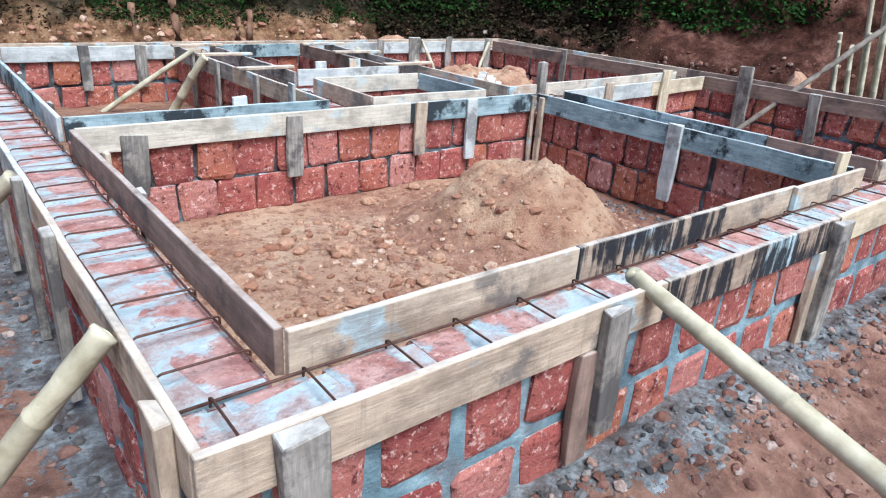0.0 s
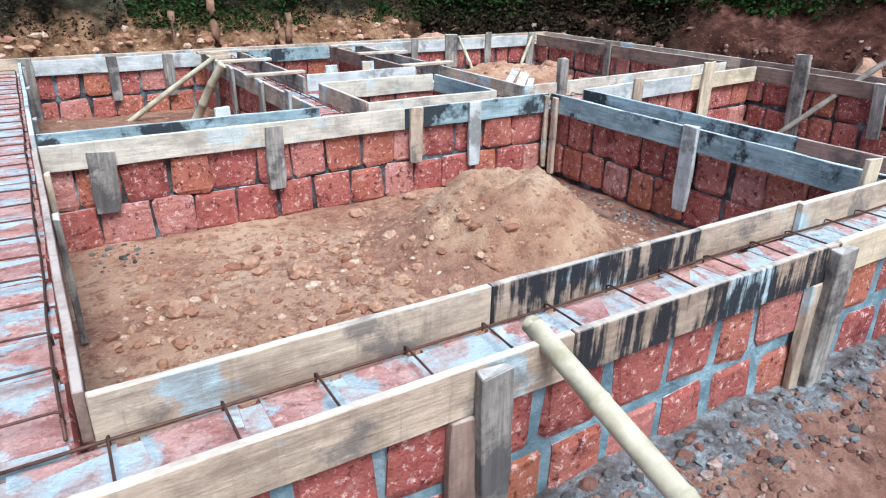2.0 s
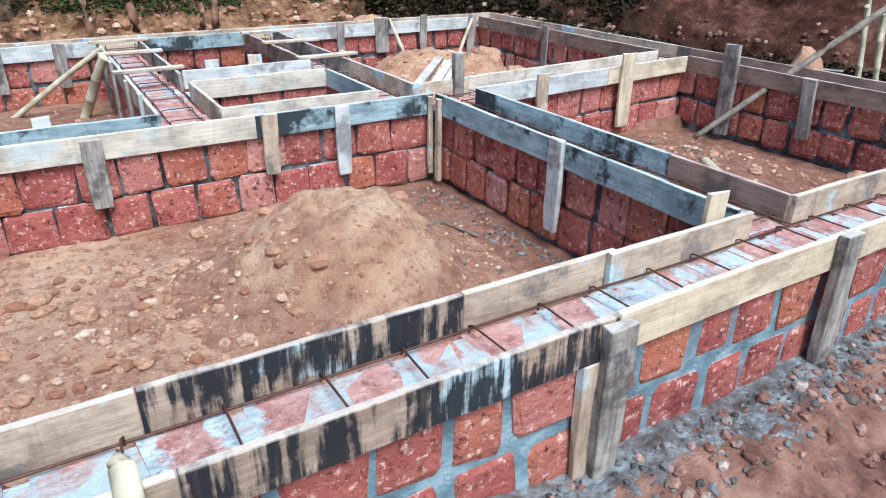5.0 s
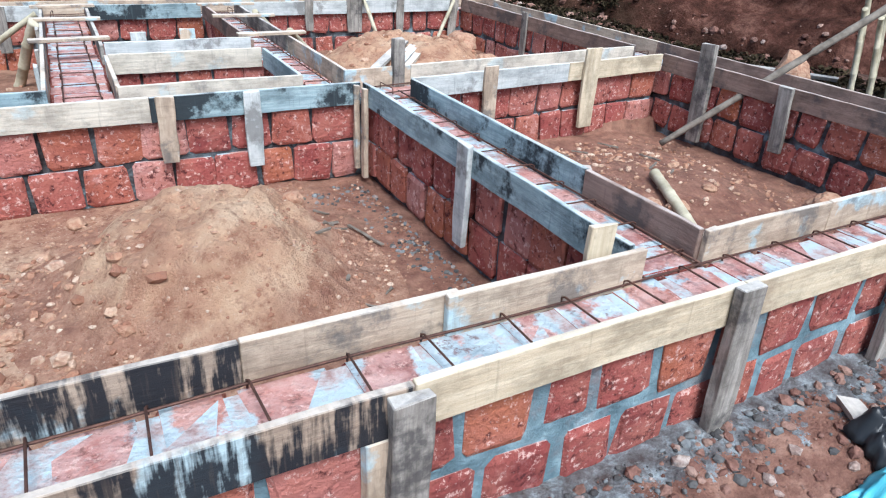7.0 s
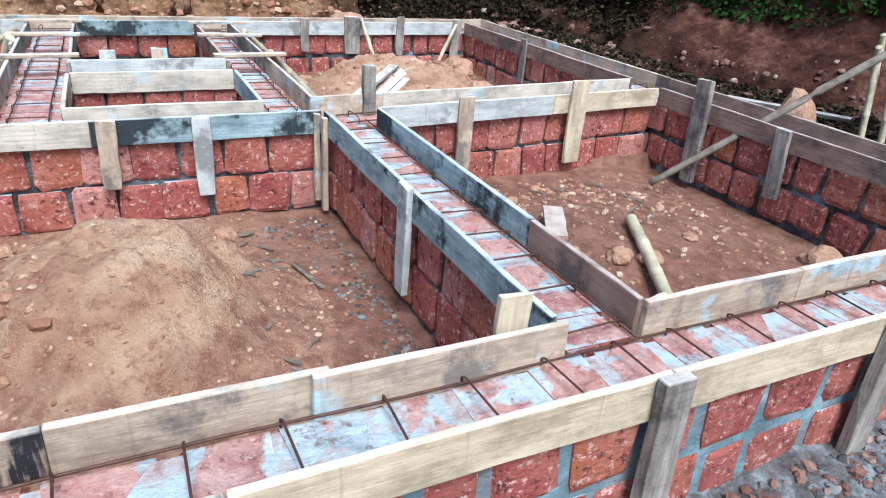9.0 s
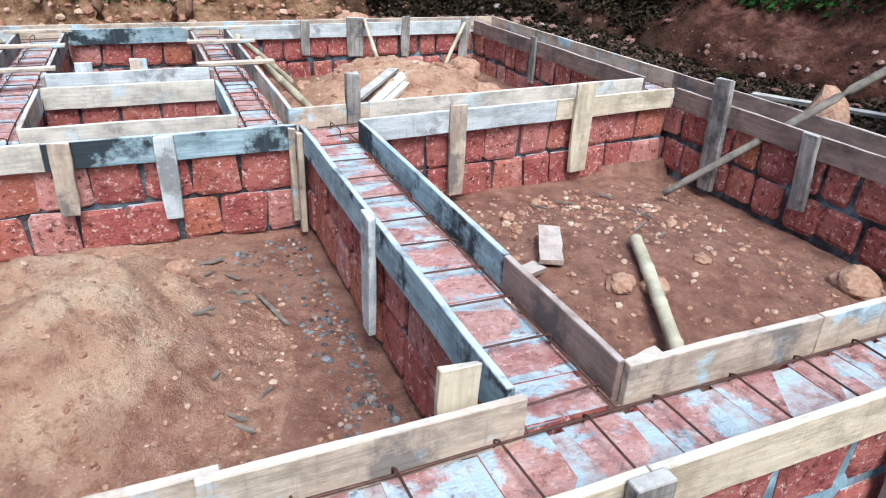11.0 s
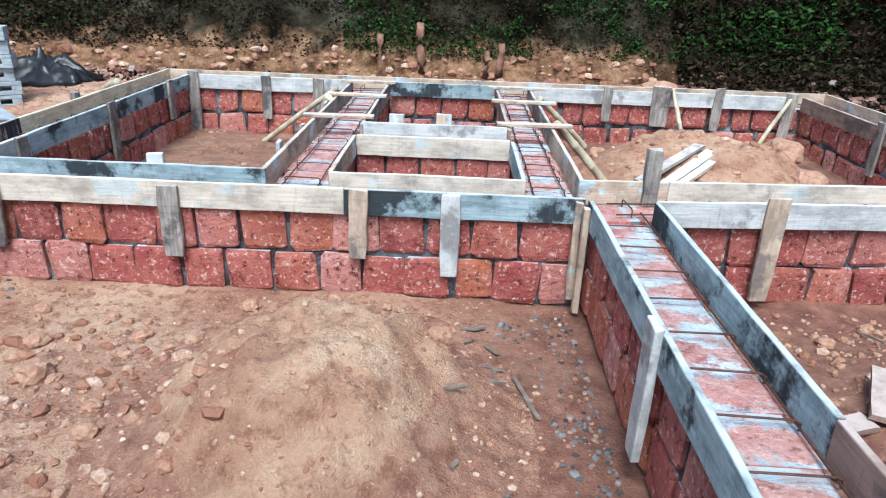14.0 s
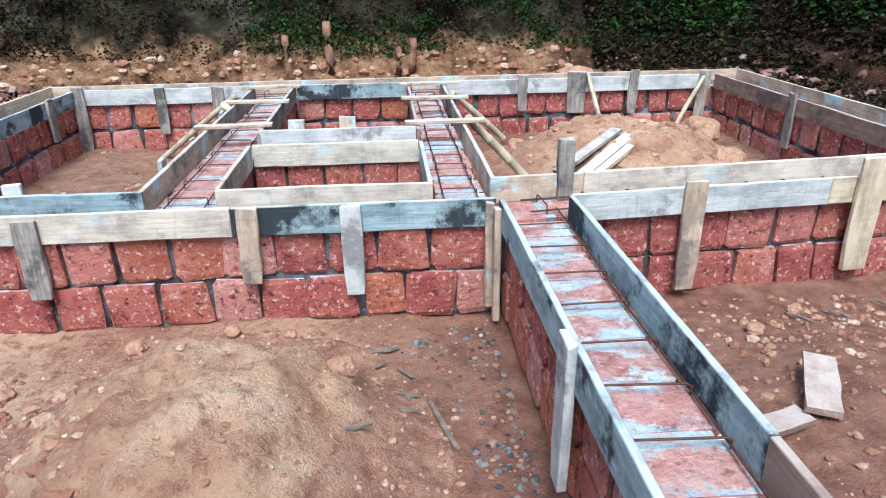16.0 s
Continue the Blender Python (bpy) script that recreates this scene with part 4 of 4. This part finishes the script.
for sx, sz, sr in ((2.03, 1.10, 0.045), (2.76, 0.90, 0.035), (2.92, 0.91, 0.04), (1.55, 0.96, 0.04)):
    stump(sx * 1.02, 7.22, 0.55, sz, sr, "brown cut sapling stump at the foot of the bank")


# ---- offcuts and planks ----
def offcut(x, y, d, w, t, rz, mat, label, ry=0.0, lift=0.0, rx=0.0):
    r = random.Random(round(100 * (x + y)))
    bm = box_bm(-d / 2, d / 2, -w / 2, w / 2, -t / 2, t / 2, 0.0, cuts=3)
    for v in bm.verts:
        v.co += Vector((r.uniform(-0.008, 0.008), r.uniform(-0.004, 0.004), r.uniform(-0.001, 0.001)))
    ob = tagged(new("plank_offcut", mesh_from("plank_offcut", bm, mat)), label, "plank")
    ob.matrix_world = pose(x, y, floor_height(x, y) + t / 2 + 0.012 + lift, rx, ry, rz)


OC = "pale sawn plank offcut lying on the soil"
offcut(4.12, 1.34, 0.30, 0.11, 0.022, 62, BROWN, OC, -8, 0.02)
offcut(3.90, 1.20, 0.24, 0.09, 0.022, 20, BROWN, OC, 4, 0.03)
offcut(3.78, 1.08, 0.3, 0.07, 0.02, 120, PALE, OC)
offcut(4.06, 3.84, 1.0, 0.09, 0.022, 43, WHITE, OC, -14, 0.04)
offcut(4.06, 3.98, 0.75, 0.08, 0.022, 41, GREY, OC, -13, 0.05)
offcut(4.22, 3.86, 0.45, 0.06, 0.022, 44, PALE, OC, -12, 0.03)
offcut(4.62, 3.72, 0.40, 0.05, 0.02, -12, PALE, OC, 2, 0.02)
offcut(2.82, 1.45, 0.28, 0.014, 0.010, 105, POLE, "thin wood splinter lying on the soil")
offcut(2.62, 1.95, 0.12, 0.02, 0.012, 20, POLE, "thin wood splinter lying on the soil")
offcut(2.4, 0.03, 0.14, 0.05, 0.022, 3, RAW, "short batten end resting behind the board", lift=0.46)
offcut(0.55, 0.09, 0.30, 0.10, 0.02, 8, PALE, OC)
offcut(3.60, 0.06, 0.14, 0.06, 0.022, 12, PALE, OC, lift=0.47)
offcut(3.75, -0.55, 0.16, 0.07, 0.02, 60, GREY, "grey timber scrap among the rubble")
for tx, ty, tl, tr in TWIGS:
    offcut(tx, ty, tl, 0.011, 0.009, tr, POLE, "thin brown twig lying on the soil")
offcut(7.2, 2.9, 1.1, 0.12, 0.03, -70, GREY, "grey plank lying by the bank")
offcut(7.35, 2.6, 1.0, 0.10, 0.03, -60, GREY, "grey plank lying by the bank", lift=0.05)


# ---- stack of hollow cement blocks ----
def cement_block():
    e = new("hollow_block")
    Wd, Hh = 0.11, 0.19
    for a, c in ((-0.178, -0.145), (-0.0175, 0.0175), (0.145, 0.178)):
        part("web", box_bm(a - 0.02, c + 0.02, -Wd / 2 + 0.034, Wd / 2 - 0.034, 0, Hh), CEMENT, e)
    for s in (-1, 1):
        part("shell", box_bm(-0.2, 0.2, s * Wd / 2 - (0.034 if s > 0 else 0), s * Wd / 2 + (0.034 if s < 0 else 0), 0, Hh, 0.004), CEMENT, e)
    return tagged(e, "grey hollow cement block stacked on its side", "cement block", "stack of cement blocks")


first = None
r_ = random.Random(5)
for sx, sy, rows, turn in ((-1.46, 4.90, 6, 28), (-1.72, 4.56, 3, 24), (-1.84, 5.14, 7, 26), (-2.06, 4.78, 6, 30), (-2.06, 4.38, 4, 12), (-2.42, 4.58, 7, 18), (-2.36, 5.02, 7, 22)):
    for k in range(rows):
        z = floor_height(sx, sy) - 0.01 + 0.112 * k
        m = pose(sx + r_.uniform(-0.02, 0.02), sy + r_.uniform(-0.02, 0.02), z + 0.055, 0, 0, turn + r_.uniform(-9, 9)) @ pose(0, 0.095, 0, 90, 0, 0)
        if first is None:
            first = cement_block()
            first.matrix_world = m
        else:
            copy_thing(first, m)
copy_thing(first, pose(-1.08, 4.46, floor_height(-1.08, 4.46) + 0.06, 80, 12, -30))


# ---- plastic sheets ----
def sheet(name, cx, cy, rx, ry, h, mat, label, seed):
    n, v, f = 26, [], []
    for j in range(n):
        for i in range(n):
            a, c = 2 * i / (n - 1) - 1, 2 * j / (n - 1) - 1
            s = 1 + 0.18 * fbm(a * 2 + seed, c * 2)
            x, y = cx + rx * a * s, cy + ry * c * s
            d = max(abs(a), abs(c))
            z = floor_height(x, y) + 0.012 + h * (1 - d ** 2) * (0.75 + 0.6 * fbm(a * 3, c * 3, seed)) + 0.03 * abs(fbm(a * 7, c * 4, seed + 2)) * (1 - d)
            v.append((x, y, z))
    f = [(j * n + i, j * n + i + 1, (j + 1) * n + i + 1, (j + 1) * n + i) for j in range(n - 1) for i in range(n - 1)]
    ob = tagged(new(name, raw_mesh(name, v, f, mat, True)), label, "plastic sheet")
    md = ob.modifiers.new("thickness", "SOLIDIFY")
    md.thickness = 0.004


sheet("black_sheet", -1.52, 5.86, 0.42, 0.28, 0.27, PLASTIC, "crumpled shiny black plastic sheet beside the block stack", 2.0)
bamboo((-1.40, 5.92, 0.62), (-1.02, 5.84, 0.48), 0.03, 0.03, "black plastic pipe lying on the soil", PLASTIC, False)
sheet("black_sheet", 3.82, -0.66, 0.17, 0.11, 0.16, PLASTIC, "crumpled black plastic sheet on the ground", 5.0)
sheet("cyan_sack", 3.70, -0.80, 0.24, 0.10, 0.12, TARP, "crumpled cyan plastic sack on the ground", 7.0)


# ---- growth on the bank ----
def leaves(name, n, pick, mat, sizes, label, seed):
    r = random.Random(seed)
    v, f = [], []
    while n > 0:
        got = pick(r)
        if got is None:
            continue
        n -= 1
        p = got
        s = r.uniform(*sizes)
        q = Euler((r.uniform(-1.1, 1.1), r.uniform(-1.1, 1.1), r.uniform(0, 6.28))).to_matrix()
        k = len(v)
        for c in ((0, -1, 0), (0.55, -0.1, 0.14), (0, 1, -0.1), (-0.55, -0.1, 0.14)):
            v.append(tuple(p + q @ (Vector(c) * s)))
        f += [(k, k + 1, k + 2), (k, k + 2, k + 3)]
    return tagged(new(name, raw_mesh(name, v, f, mat)), label, "plants", kind="stuff")


def bank_pick(x0, x1, h0, h1, thresh, out):
    idx = [i for i, p in enumerate(FOOTLINE) if x0 < p[0] < x1]
    rise = [q for q in RISE if h0 < q[1] < h1]

    def f(r):
        i, (s, h) = r.choice(idx), r.choice(rise)
        p = bank_point(i, s, h)
        if fbm(p.x * 0.9, p.z * 1.3, 11.0) < thresh:
            return None
        return p + Vector((r.uniform(-0.06, 0.06), -abs(r.gauss(0, out)), r.uniform(-0.06, 0.06)))
    return f


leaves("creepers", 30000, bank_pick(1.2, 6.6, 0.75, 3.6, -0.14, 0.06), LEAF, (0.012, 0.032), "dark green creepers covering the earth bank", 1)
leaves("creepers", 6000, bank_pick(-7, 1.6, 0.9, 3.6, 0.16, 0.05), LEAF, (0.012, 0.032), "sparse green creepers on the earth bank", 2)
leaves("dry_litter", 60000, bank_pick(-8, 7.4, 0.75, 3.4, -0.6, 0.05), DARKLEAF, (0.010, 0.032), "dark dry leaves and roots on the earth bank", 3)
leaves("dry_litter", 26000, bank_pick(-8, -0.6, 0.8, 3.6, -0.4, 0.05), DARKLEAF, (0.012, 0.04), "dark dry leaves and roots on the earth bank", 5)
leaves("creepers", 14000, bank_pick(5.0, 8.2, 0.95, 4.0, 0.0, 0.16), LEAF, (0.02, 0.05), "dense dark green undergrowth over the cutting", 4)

def foot_stones(n, x0, x1, mat, label, seed):
    r = random.Random(seed)
    at = [i for i, p in enumerate(FOOTLINE) if x0 < p[0] < x1]
    v, f = [], []
    for _ in range(n):
        p = bank_point(r.choice(at), *r.choice(RISE[:12]))
        rock_geo(v, f, p, 0.010 + 0.07 * r.random() ** 4, r)
    return tagged(new("bank_stones", raw_mesh("bank_stones", v, f, mat)), label, "stones", kind="stuff")


foot_stones(1700, -6, 5.6, CLOD, "ochre stones and clods at the foot of the bank", 21)
foot_stones(900, 5.6, 12, DAMPCLOD, "dark red clods on the face of the cutting", 22)
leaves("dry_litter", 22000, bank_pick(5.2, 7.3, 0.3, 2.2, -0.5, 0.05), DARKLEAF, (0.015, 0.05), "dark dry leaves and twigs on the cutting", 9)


def floor_pick(x0, x1, y0, y1):
    def f(r):
        x, y = r.uniform(x0, x1), r.uniform(y0, y1)
        return Vector((x, y, floor_height(x, y) + r.uniform(0.005, 0.03)))
    return f


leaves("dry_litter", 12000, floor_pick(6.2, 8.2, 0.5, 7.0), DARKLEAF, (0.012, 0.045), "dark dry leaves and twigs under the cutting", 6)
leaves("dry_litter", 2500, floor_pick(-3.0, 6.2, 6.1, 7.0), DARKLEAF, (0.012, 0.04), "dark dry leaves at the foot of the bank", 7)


# ---- blocks of the walls, each a piece of its wall ----
for parent, me, loc, size, turn, tilt in PENDING:
    ob = new("brick", me)
    ob.parent = parent
    ob.matrix_basis = Matrix.LocRotScale(loc, Euler((0, radians(tilt), radians(turn))), size)
